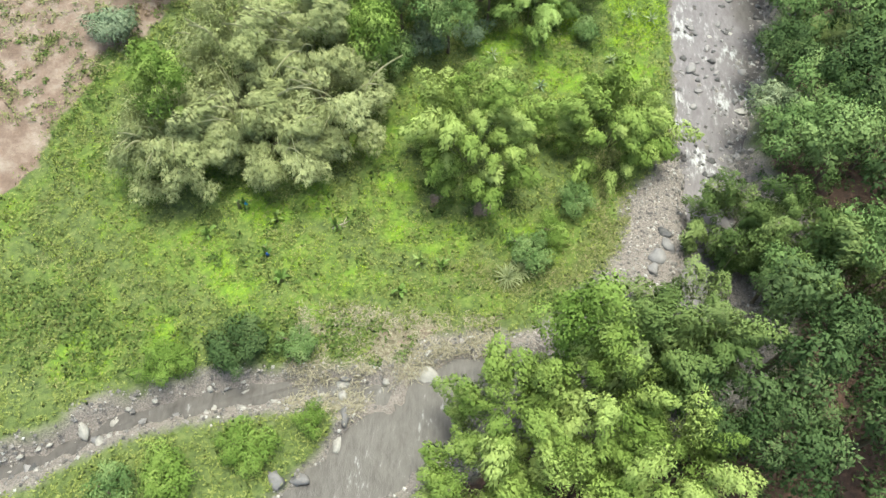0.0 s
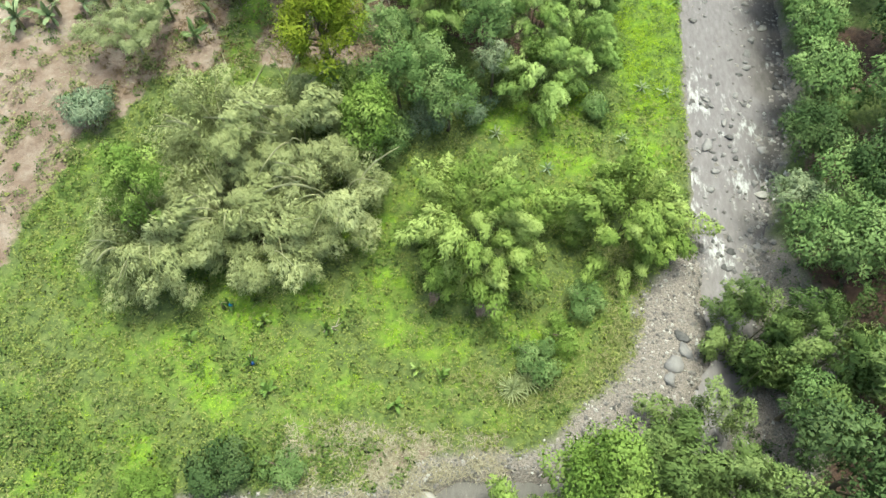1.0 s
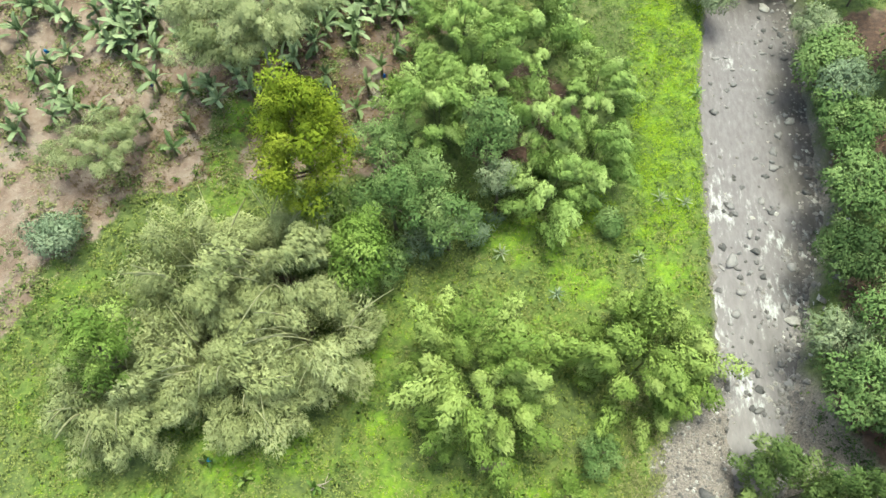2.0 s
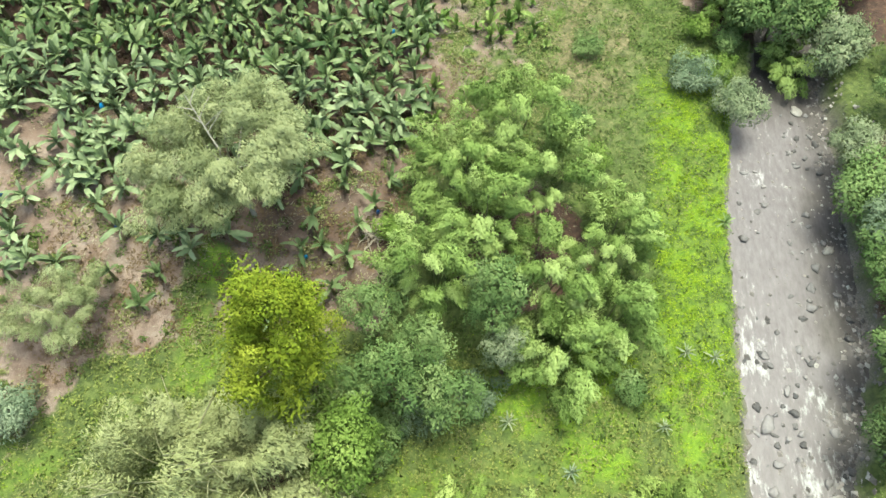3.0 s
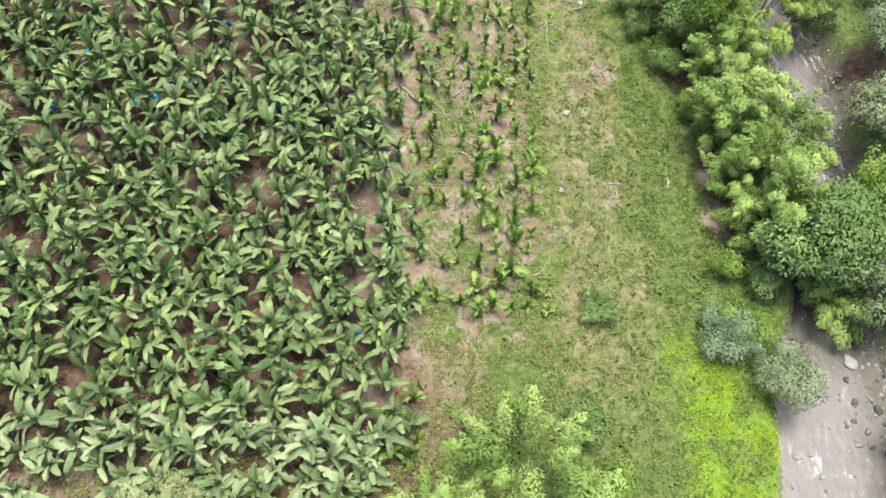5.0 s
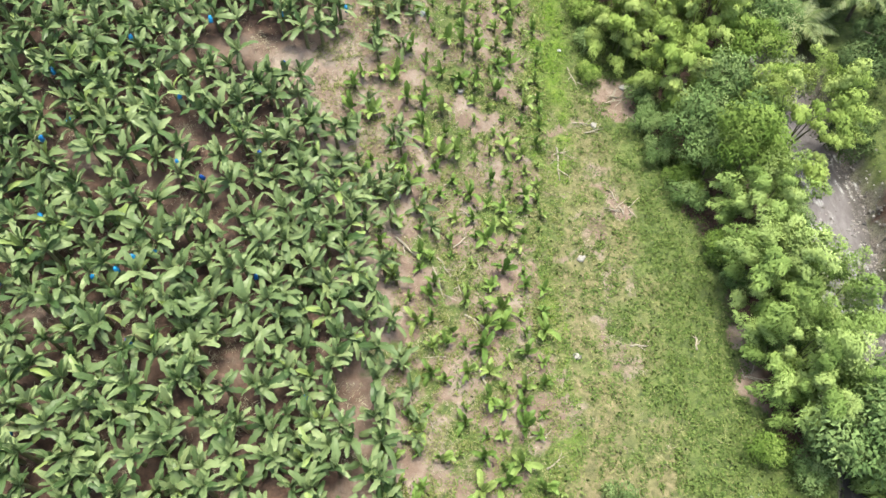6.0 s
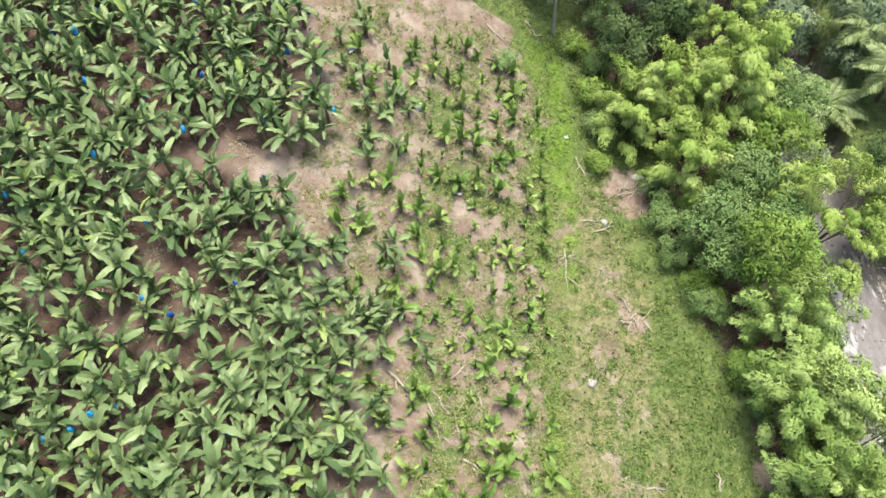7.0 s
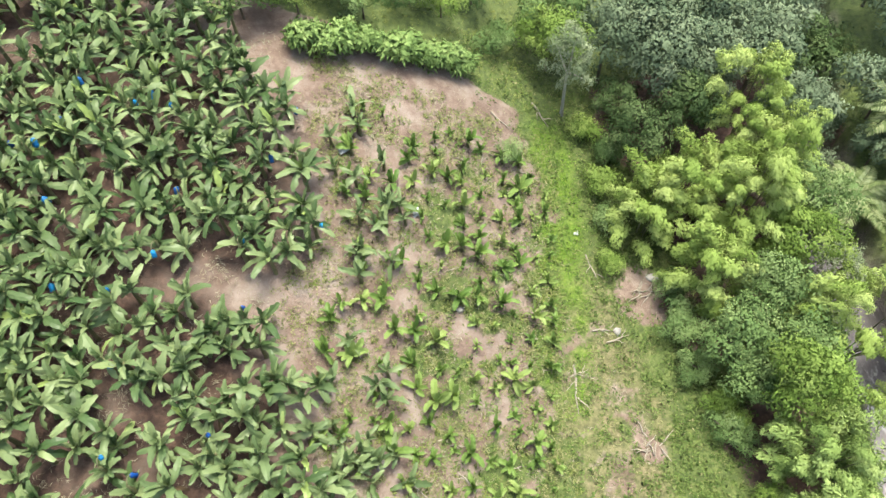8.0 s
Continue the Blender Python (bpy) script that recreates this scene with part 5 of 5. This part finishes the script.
domes("meadow_herbs", "leafy green herbs in hummocks across the meadow", M["herb"], 1500, 44, (-40, 18, 13.5, 50), lambda x, y: meadow(x, y) * smooth(-0.5, 0.7, rough_field(x * 0.8, y * 0.8, 1, 6)), 21, (0.22, 0.15), 0.6)
domes("bank_herbs", "leafy green herbs between field and river", M["herb"], 3000, 26, (4, 22, 46, 128), lambda x, y: strip(x, y) * (1 - 0.6 * cover(x, y)[1]) * (0.45 + 0.55 * smooth(8, 12, x) * smooth(74, 80, y)), 22, (0.20, 0.13), 0.42)
# the wood's shaded gaps are imitated by these dark-coloured leaves
domes("wood_undergrowth", "undergrowth below the riverside wood, coloured dark for its shade", M["broad_dark"], 900, 40, (11, 38, 3, 50), lambda x, y: (tree_shade(x, y) > 0.4) * 1.0, 26, (0.24, 0.15), 0.7, "undergrowth")
domes("stream_herbs", "bushy green herbs above the side stream", M["herb"], 160, 60, (-38, 2, 13.8, 19.5), lambda x, y: meadow(x, y), 23, (0.24, 0.16), 0.75)
domes("field_herbs", "green weeds in clumps between the young plants", M["weed"], 760, 30, (-12, 6, 64, 125), lambda x, y: (x > field_edge(y) + 0.8) * 0.9, 24, (0.20, 0.09), 0.34)
domes("soil_herbs", "green weeds in clumps on the upper soil", M["herb"], 640, 46, (-42, -4, 36, 67), lambda x, y: smooth(1, -2, x - soil_edge(y)) * 0.8, 25, (0.22, 0.12), 0.5)


def rosette(x, y, radius, count, tone, label, name, seed, rise=55, wide=0.09, z_up=0.0):
    """Spiky plant: stiff narrow blades from one short stem."""
    rng_ = random.Random(seed)
    e = thing(name, x, y, label, "plant")
    key = f"{tone}_{wide}"
    if key not in ROSETTE_LEAF:
        ROSETTE_LEAF[key] = banana_leaf(60 + len(ROSETTE_LEAF), 1.0, wide, M[tone], 0.35, 0.02, 0.3)
    put("stem", PSEUDOSTEM, e, srt((0, 0, 0), (0, 0, 0), (0.6, 0.6, 0.3 + z_up)))
    for i in range(count):
        u = i / count
        m = Matrix.Translation((0, 0, 0.25 + z_up)) @ Matrix.Rotation(i * 2.39996, 4, "Z") @ Matrix.Rotation(-radians(rise - (rise + 8) * u), 4, "Y")
        put("leaf", ROSETTE_LEAF[key], e, m @ Matrix.Diagonal((*(radius * rng_.uniform(0.8, 1.15),) * 3, 1)))
    return e


ROSETTE_LEAF = {}
for k, (x, y, rad, tone, words) in enumerate([
        (6.8, 42.0, 1.0, "bluish", "bluish spiky plant in the bright grass"), (2.6, 45.0, 1.1, "grey", "tall grey-green spiky plant in the grass"),
        (13.1, 45.4, 0.9, "grey", "grey-green leafy plant in the grass"), (17.0, 50.6, 1.1, "grey", "pale spiky plant on the river bank"),
        (15.0, 50.8, 1.0, "grey", "pale spiky plant on the river bank"), (19.0, 61.8, 1.1, "broad", "spiky green plant at the water's edge"),
        (-28.8, 43.0, 0.9, "bluish", "bluish spiky plant on bare soil"), (-2.4, 48.6, 1.0, "bluish", "bluish spiky plant under the bamboo")]):
    rosette(x, y, rad * 0.72, 13, tone, words, "spiky_plant", 900 + k, rise=82, wide=0.14)
for k, (x, y) in enumerate([(4.4, 23.6), (5.4, 24.3)]):
    rosette(x, y, 1.25, 64, "silver", "pale arching tussock of tall grass", "grass_tussock", 930 + k, 86, 0.06)

# a few pale banana plants stand in the meadow
for k, (x, y) in enumerate([(-16.4, 28.4), (-14.0, 24.2), (-18.8, 25.6), (-13.8, 27.4), (-2.2, 24.6), (-3.6, 22.0), (-9.1, 27.2), (-12.6, 22.3), (-0.6, 24.2)]):
    young_plant(x, y, 1.1, "pale banana plant standing in tall weeds", "banana plants in the meadow")


# ---- blue bunch covers ----
def bag_mesh(seed):
    r = np.random.default_rng(seed)
    rings = [(0.03, 0.0), (0.14, -0.06), (0.22, -0.22), (0.25, -0.45), (0.23, -0.68), (0.26, -0.85), (0.10, -0.80)]
    v, sides = [], 10
    for rad, z in rings:
        v += [(rad * (1 + r.uniform(-0.18, 0.18)) * math.cos(a), rad * (1 + r.uniform(-0.18, 0.18)) * math.sin(a), z + r.uniform(-0.02, 0.02)) for a in np.arange(sides) * 2 * math.pi / sides]
    f = [(i * sides + j, i * sides + (j + 1) % sides, (i + 1) * sides + (j + 1) % sides, (i + 1) * sides + j) for i in range(len(rings) - 1) for j in range(sides)]
    me = mesh_from("bag", v, f, True)
    me.materials.append(M["blue"])
    return me


BAGS = [bag_mesh(k) for k in range(4)]
STALK = tube("stalk", [(0, 0, 0), (0.12, 0, 0.16), (0.34, 0, 0.18), (0.52, 0, 0.02), (0.55, 0, -0.12)], [0.045, 0.04, 0.035, 0.03, 0.025], M["stem"], 5)
BAG_SPOTS = [(-25, 115), (-24.5, 117.8), (-21.2, 116.8), (-20.4, 117.7), (-19.2, 117.1), (-27.4, 113.1), (-26, 113.3), (-18.2, 111.8), (-24.3, 109.9), (-20.6, 109),
             (-18.9, 106.9), (-20.8, 105.1), (-23.4, 105), (-13.9, 105.9), (-19.5, 96.5), (-19.8, 101.1), (-14.7, 98.1), (-9.3, 110.6), (-11, 118.5), (-12.6, 114.2),
             (-14.3, 109.1), (-27.9, 102), (-26.2, 98.6), (-26.9, 92.3), (-23.2, 88.6), (-20, 90.5), (-21.2, 90.1), (-14, 89.6), (-20.6, 85), (-18.1, 96.3),
             (-27.5, 97.6), (-22, 89.2), (-25.9, 79.5), (-7.5, 73.6), (-10.4, 82.4), (-8.6, 89.1), (-28.6, 88), (-27.4, 63.7), (-33, 57)]
BAG_SPOTS_LOW = [(-25.3, 55.4), (-12.1, 54.8), (-11.6, 57.1), (-7.4, 58.8), (-16.3, 28.3), (-13.9, 24.1)]
grown = plants + far_plants
for k, (x, y) in enumerate(BAG_SPOTS + BAG_SPOTS_LOW):
    near = min(grown, key=lambda q: math.hypot(q[0] - x, q[1] - y))
    gap = math.hypot(near[0] - x, near[1] - y)
    low = (x, y) in BAG_SPOTS_LOW
    if gap > 0.9 and not low:
        x, y = near[0] + 0.6 * (x - near[0]) / gap, near[1] + 0.6 * (y - near[1]) / gap
    a = math.atan2(y - near[1], x - near[0]) if not low else rng.uniform(0, 6)
    z = gz(x, y) + (0.75 if low else rng.uniform(2.0, 2.4))
    e = thing("bunch_cover", x, y, "blue plastic bag hanging over a banana bunch", "bag", "blue bunch covers", z=z)
    put("bag", BAGS[k % 4], e, srt((0, 0, 0), (rng.uniform(-0.3, 0.3), rng.uniform(-0.3, 0.3), rng.uniform(0, 6)), 0.5 if low else rng.uniform(0.5, 0.75)))
    put("stalk", STALK, e, srt((-0.55 * math.cos(a), -0.55 * math.sin(a), 0.1), (0, 0, a)))
    stem_h = z - gz(x, y) + 0.12
    put("pseudostem", PSEUDOSTEM, e, srt((-0.58 * math.cos(a), -0.58 * math.sin(a), -(z - gz(x, y))), (0, 0, 0), (1, 1, stem_h)))


# ---- stones ----
def stone_mesh(name, seed, material, detail=2, flat=0.55):
    bm = bmesh.new()
    bmesh.ops.create_icosphere(bm, subdivisions=detail, radius=1.0)
    off = Vector((seed * 3.1, seed * 1.7, seed * 0.9))
    for v in bm.verts:
        q = v.co.copy()
        v.co = q * (1 + 0.6 * noise.noise(q * 0.9 + off) + 0.5 * noise.noise(q * 1.9 + off))
        v.co.z *= flat
    me = bpy.data.meshes.new(name)
    bm.to_mesh(me)
    bm.free()
    me.polygons.foreach_set("use_smooth", [True] * len(me.polygons))
    me.materials.append(material)
    return me


STONES = [stone_mesh("stone", k, M["rock"]) for k in range(6)]
PALE_STONES = [stone_mesh("pale_stone", 20 + k, M["pale_rock"]) for k in range(3)]


def boulder(x, y, size, meshes, words, z=None, k=0, group="boulders in the river"):
    ob = new("boulder", meshes[k % len(meshes)])
    r = random.Random(int(x * 31 + y * 17 + k))
    zz = (gz(x, y) if z is None else z) + 0.04 * size
    ob.matrix_world = srt((x, y, zz), (r.uniform(-0.3, 0.3), r.uniform(-0.3, 0.3), r.uniform(0, 6.3)), (size * r.uniform(0.9, 1.35), size * r.uniform(0.75, 1.1), size * r.uniform(0.8, 1.1)))
    return tagged(ob, words, "boulder", group)


def river_at(y):
    return tuple(float(np.interp(y, RIVER[:, 1], RIVER[:, c])) for c in (0, 2, 3))


NAMED = [(27.5, 75.1, 0.62, 1), (26.8, 73.8, 0.3, 0), (22.0, 68.2, 0.34, 0), (23.4, 66.9, 0.3, 0), (23.2, 65.0, 0.36, 0), (21.2, 65.1, 0.26, 0), (28.5, 71.5, 0.5, 0),
         (26.1, 70.6, 0.26, 0), (25.4, 63.6, 0.26, 0), (27.6, 60.9, 0.55, 1), (25.3, 56.4, 0.34, 0), (22.5, 53.6, 0.34, 0), (23.8, 52.3, 0.4, 0), (21.5, 51.0, 0.4, 0),
         (20.7, 46.5, 0.72, 0), (20.2, 47.8, 0.5, 0), (21.0, 43.8, 0.5, 0), (24.6, 41.6, 0.6, 1), (25.4, 42.5, 0.4, 0), (22.7, 47.5, 0.5, 0), (22.5, 49.1, 0.5, 0)]
for k, (x, y, sz, pale) in enumerate(NAMED):
    boulder(x, y, sz * 0.72, PALE_STONES if pale else STONES, "pale boulder standing out of the river" if pale else "dark wet boulder in the grey river", river_at(y)[2], k)
r = random.Random(77)
placed = [(x, y, s_) for x, y, s_, _ in NAMED]
tries = 0
while len(placed) < 196 and tries < 9000:
    tries += 1
    y = r.choice((r.uniform(34, 57), r.uniform(35, 52), r.uniform(36, 50), r.uniform(34, 108), r.uniform(56, 80)))
    cx, hw, lvl = river_at(y)
    t = r.uniform(-1.05, 1.1)
    if 56 < y < 80:
        t = r.uniform(-0.1, 1.15) ** 1 if r.random() < 0.85 else t
    x = cx + t * hw
    s_ = r.choice((0.1, 0.12, 0.15, 0.18, 0.22, 0.32)) * r.uniform(0.8, 1.25)
    if any(abs(x - q[0]) + abs(y - q[1]) < 0.9 * (s_ + q[2]) for q in placed):
        continue
    placed.append((x, y, s_))
    boulder(x, y, s_, STONES, "grey boulder in the river rapids", lvl, tries)
for k in range(74):
    u = rng.uniform(0, 5)
    i = int(u)
    q = BRANCH[i] + (BRANCH[i + 1] - BRANCH[i]) * (u - i)
    boulder(float(q[0]) + rng.uniform(-0.9, 0.9), float(q[1]) + rng.uniform(-1.1, 1.1), rng.choice((0.16, 0.22, 0.3, 0.4)), PALE_STONES if k % 3 else STONES, "pale rounded stone in the side stream", None, k, "stones of the side stream")
POOL = [(-1.3, 15.9, 0.85, 1), (-10.6, 8.0, 0.6, 0), (-9.1, 8.1, 0.55, 0), (-6.8, 10.8, 0.5, 1), (-3.5, 12.6, 0.35, 0), (0.1, 12.1, 0.35, 0), (-3.5, 9.6, 0.4, 0), (-8.2, 7.6, 0.5, 1), (-22.8, 11.4, 0.5, 1),
        (-24.5, 10.3, 0.45, 1), (-26.0, 8.9, 0.45, 1), (-23.5, 9.8, 0.4, 0), (-14.1, 14.0, 0.4, 1), (-5.2, 14.5, 0.4, 0), (-6.6, 12.4, 0.45, 0), (-13.2, 13.3, 0.3, 0), (-27.4, 7.6, 0.4, 0)]
for k, (x, y, sz, pale) in enumerate(POOL):
    boulder(x, y, sz, PALE_STONES if pale else STONES, "rounded boulder at the edge of the pool", None, k, "boulders round the pool")
for k, (x, y, sz) in enumerate([(15.9, 26.2, 0.6), (15.4, 25.0, 0.5), (16.6, 28.4, 0.45), (16.8, 27.4, 0.55)]):
    boulder(x, y, sz, STONES, "large grey boulder under the trees by the gravel", None, k, "boulders by the gravel")
for k, (x, y, sz) in enumerate([(7.56, 95.7, 0.32), (6.5, 87.5, 0.36), (9.9, 109.4, 0.3), (13.1, 114.2, 0.45), (-5.99, 97.9, 0.36), (-1.6, 108.3, 0.3)]):
    boulder(x, y, sz, PALE_STONES, "pale stone lying among weeds", None, k, "stones on the slope")

# pebbles of the gravel banks
r = np.random.default_rng(31)
px_, py_ = r.uniform(-32, 24, 60000), r.uniform(2, 40, 60000)
g = cover(px_, py_)[2] * (np.minimum(to_line(RIVER, px_, py_)[0], to_line(BRANCH, px_, py_)[0]) > -0.3)
sel = (r.random(60000) < g * 0.75)
px_, py_ = px_[sel][:9000], py_[sel][:9000]
ty = r.uniform(34, 112, 2600)
rx, rh = np.interp(ty, RIVER[:, 1], RIVER[:, 0]), np.interp(ty, RIVER[:, 1], RIVER[:, 2])
tt = np.where(r.random(2600) < 0.75, r.normal(1.0, 0.22, 2600), r.uniform(-1.1, 1.1, 2600))
tt = np.where((ty > 56) | (tt > 0), tt, np.where(r.random(2600) < 0.4, -1.0 + 0.2 * r.normal(size=2600), tt))
px_, py_ = np.concatenate((px_, rx + tt * rh)), np.concatenate((py_, ty))
octa = np.array([(1, 0, 0), (0, 1, 0), (-1, 0, 0), (0, -1, 0), (0, 0, 0.6), (0, 0, -0.6)], float)
octf = np.array([(0, 1, 4), (1, 2, 4), (2, 3, 4), (3, 0, 4), (1, 0, 5), (2, 1, 5), (3, 2, 5), (0, 3, 5)])
m = len(px_)
size = 0.05 + 0.13 * r.random(m) ** 2.5
size[-2600:] = 0.07 + 0.24 * r.random(2600) ** 2 * (0.6 + 0.5 * (ty < 57))
ang = r.uniform(0, 6.28, m)
pv = octa[None] * size[:, None, None] * r.uniform(0.7, 1.3, (m, 6, 1))
pv = np.stack((pv[..., 0] * np.cos(ang)[:, None] - pv[..., 1] * np.sin(ang)[:, None], pv[..., 0] * np.sin(ang)[:, None] + pv[..., 1] * np.cos(ang)[:, None], pv[..., 2]), -1)
pv += np.stack((px_, py_, np.maximum(ground_height(px_, py_) + 0.02, to_line(RIVER, px_, py_)[1] * (py_ > 33.5) - 0.02 - 9 * (py_ <= 33.5))), -1)[:, None]
pm, n, l, p = node_mat("pebbles")
geo = n.new("ShaderNodeNewGeometry")
l.new(ramp(n, l, geo.outputs["Random Per Island"], [(0.0, (0.0605, 0.055, 0.055)), (0.5, (0.143, 0.129, 0.127)), (0.85, (0.22, 0.198, 0.19)), (1.0, (0.341, 0.33, 0.319))]), p.inputs["Base Color"])
p.inputs["Roughness"].default_value = 0.8
me = mesh_from("gravel", pv.reshape(-1, 3), (octf[None] + 6 * np.arange(m)[:, None, None]).reshape(-1, 3))
me.materials.append(pm)
tagged(new("gravel", me), "loose grey and pink river gravel", "gravel", kind="stuff")


# ---- palms ----
def frond_mesh(seed):
    r_ = np.random.default_rng(seed)
    s_ = np.linspace(0.12, 1, 30)
    axis = lambda q: np.stack((4.2 * q * (1 - 0.12 * q), 0 * q, 0.9 * q - 2.1 * q ** 2.3), -1)
    base = np.repeat(axis(s_), 2, 0)
    side = np.tile([1, -1], 30)
    ln = 1.05 * np.sin(np.pi * np.repeat(s_, 2) ** 0.8 * 0.9 + 0.25) + 0.2
    d = np.stack((0.55 + 0 * ln, side * 1.0, -0.25 + 0.1 * r_.normal(size=60)), -1)
    me = leaves("frond", base, d, ln, 0.22, M["palm"], r_, 0.3, np.tile((0.0, 0.0, 1.0), (60, 1)), 0.15, small=False)
    return me


FRONDS = [frond_mesh(k) for k in range(3)]
RACHIS = tube("rachis", [(4.2 * q * (1 - 0.12 * q), 0, 0.9 * q - 2.1 * q ** 2.3) for q in np.linspace(0, 1, 8)], np.linspace(0.07, 0.015, 8), M["palm"], 5)
for k, (x, y, hgt) in enumerate([(30.2, 121.6, 3.8), (34.9, 122.2, 3.6), (34.0, 127.2, 4.0)]):
    rp = random.Random(50 + k)
    e = thing("coconut_palm", x, y, "coconut palm with arching grey-green fronds by the river", "palm", "palms by the river")
    put("trunk", TRUNK, e, srt((0, 0, 0), (0, 0, k), (0.8, 0.8, hgt)))
    for i in range(15):
        mtx = Matrix.Translation((0, 0, hgt)) @ Matrix.Rotation(i * 2.39996, 4, "Z") @ Matrix.Rotation(-radians(42 - 3.2 * i + rp.uniform(-6, 6)), 4, "Y") @ Matrix.Diagonal((*(rp.uniform(0.78, 0.95),) * 3, 1))
        f = put("frond", FRONDS[i % 3], e, mtx)
        put("rachis", RACHIS, f, Matrix())

for k, (x, y, sz) in enumerate([(18.6, 97.4, 1.1), (16.6, 104.2, 1.1), (14.6, 111.0, 1.3), (9.8, 114.6, 1.0), (10.0, 118.4, 1.2), (9.6, 121.6, 1.4), (10.4, 124.6, 1.5),
                                (18.6, 81.4, 1.2), (21.0, 80.2, 1.3), (8.4, 126.4, 1.2), (10.6, 47.6, 1.2), (12.4, 54.0, 1.1), (12.2, 60.6, 1.2), (8.6, 65.4, 1.3), (6.4, 69.0, 1.3), (-6.2, 57.4, 1.1), (-5.8, 54.0, 1.2)]):
    leafy_tree(x, y, sz * 1.5, sz, 9, ("broad", "broad_light")[k % 2], "leafy green bush at the foot of the trees", 760 + k, name="bush", size=sz * 0.55)

# ---- hedge along the top of the field ----
for k in range(13):
    u = k / 12
    x, y = -12.6 + 11.2 * u, 125.3 + 2.4 * u + rng.uniform(-0.2, 0.2)
    leafy_tree(x, y, 1.7 + rng.uniform(-0.1, 0.3), 1.05, 9, "hedge", "large-leaved light green shrub of the hedge", 700 + k, name="hedge_shrub", size=0.6)


# ---- dead wood and litter ----
BRANCH_MESH = [tube("branch", [(0, 0, 0), (0.05 * s_, 0.03, 0.3), (-0.04 * s_, 0.06, 0.65), (0.03, 0.0, 1)], [0.08, 0.07, 0.05, 0.02], M["wood"], 5) for s_ in (1, -1, 2)]


def dead_branch(x, y, length, angle, thick, k, words="bleached dead branch lying on the ground", twigs=2):
    e = thing("dead_branch", x, y, words, "branch", "dead branches")
    dx, dy = math.cos(angle), math.sin(angle)
    z0 = gz(x, y)
    end = (dx * length, dy * length, gz(x + dx * length, y + dy * length) - z0 + 0.06)
    put("bough", BRANCH_MESH[k % 3], e, along((0, 0, 0.06), end, 1, thick))
    for i in range(twigs):
        t = 0.35 + 0.3 * i
        a2 = angle + (0.7 if i % 2 else -0.8)
        q = (end[0] * t, end[1] * t, 0.06 + (end[2] - 0.06) * t)
        w = length * 0.4
        put("twig", BRANCH_MESH[(k + 1) % 3], e, along(q, (q[0] + w * math.cos(a2), q[1] + w * math.sin(a2), q[2] + 0.12), 1, thick * 0.55))


LOGS = [(-6.0, 94.7, 2.4, -0.7), (-2.0, 94.7, 1.8, 0.8), (-3.4, 92.9, 3.2, -1.2), (-1.2, 89.7, 2.2, -0.5), (1.4, 82.5, 1.8, 1.9), (2.9, 81.6, 1.6, 0.1), (0.5, 84.5, 2.4, 2.1), (3.9, 79.7, 1.6, 0.6), (-3.1, 93.7, 1.6, -0.9),
        (4.2, 128.1, 2.2, -0.9), (8.0, 115.4, 2.4, -1.2), (8.0, 109.1, 2.0, 0.2), (6.4, 106.3, 3.4, -1.55), (9.0, 108.4, 2.0, 0.4), (6.1, 105.4, 1.6, 0.5), (-7.6, 58.0, 3.0, 0.25), (-1.7, 92.5, 1.8, -1.4), (10.5, 88.7, 1.6, 0.1),
        (15.4, 88.8, 1.2, 1.5), (0.8, 125.3, 2.0, -0.6), (-9.4, 27.0, 1.6, 0.6), (-0.4, 97.0, 1.5, 2.4)]
for k, (x, y, ln, a) in enumerate(LOGS):
    dead_branch(x, y, ln, a, 0.9 if k % 3 else 1.3, k)
for k in range(18):
    x, y = rng.uniform(-5, 4.5), rng.uniform(74, 122)
    dead_branch(x, y, rng.uniform(0.8, 1.8), rng.uniform(0, 6.28), 0.7, k, "thin bleached stick lying between the young plants", 1)
for c, (x, y, n_) in enumerate([(11.6, 101.4, 9), (12.4, 113.2, 10), (-7.8, 57.2, 24), (19.0, 86.6, 6)]):
    e = thing("brush_pile", x, y, "loose heap of pale dead branches", "brush pile", "brush piles")
    for i in range(n_):
        a = rng.uniform(0, 6.28)
        d0 = (rng.uniform(-0.6, 0.6), rng.uniform(-0.6, 0.6))
        w = rng.uniform(0.8, 1.7)
        x1, y1 = d0[0] + w * math.cos(a), d0[1] + w * math.sin(a)
        put("branch", BRANCH_MESH[i % 3], e, along((*d0, gz(x + d0[0], y + d0[1]) - gz(x, y) + 0.05), (x1, y1, gz(x + x1, y + y1) - gz(x, y) + rng.uniform(0.1, 0.4)), 1, 0.7))

# pale fertiliser sacks left in the field
def sack(x, y, size, words, k):
    bm = bmesh.new()
    bmesh.ops.create_grid(bm, x_segments=8, y_segments=6, size=0.5)
    for v in bm.verts:
        edge_ = max(0.0, 1 - (2 * abs(v.co.x)) ** 4) * max(0.0, 1 - (2 * abs(v.co.y)) ** 4)
        v.co.z = 0.18 * edge_ * (1 + 0.6 * noise.noise(v.co * 4 + Vector((k, 0, 0))))
        v.co.x *= 1.4
    me = bpy.data.meshes.new("sack")
    bm.to_mesh(me)
    bm.free()
    me.materials.append(M["white_plastic"])
    ob = new("sack", me)
    ob.matrix_world = srt((x, y, gz(x, y) + 0.02), (0, -0.3, rng.uniform(0, 6)), size)
    tagged(ob, words, "sack", "sacks on the soil")


for k, (x, y, sz) in enumerate([(-4.55, 114.2, 0.6), (-9.4, 117.5, 0.75), (7.33, 117.2, 0.4), (-28.0, 62.8, 0.6)]):
    sack(x, y, sz, "crumpled whitish plastic sack lying on bare soil", k)
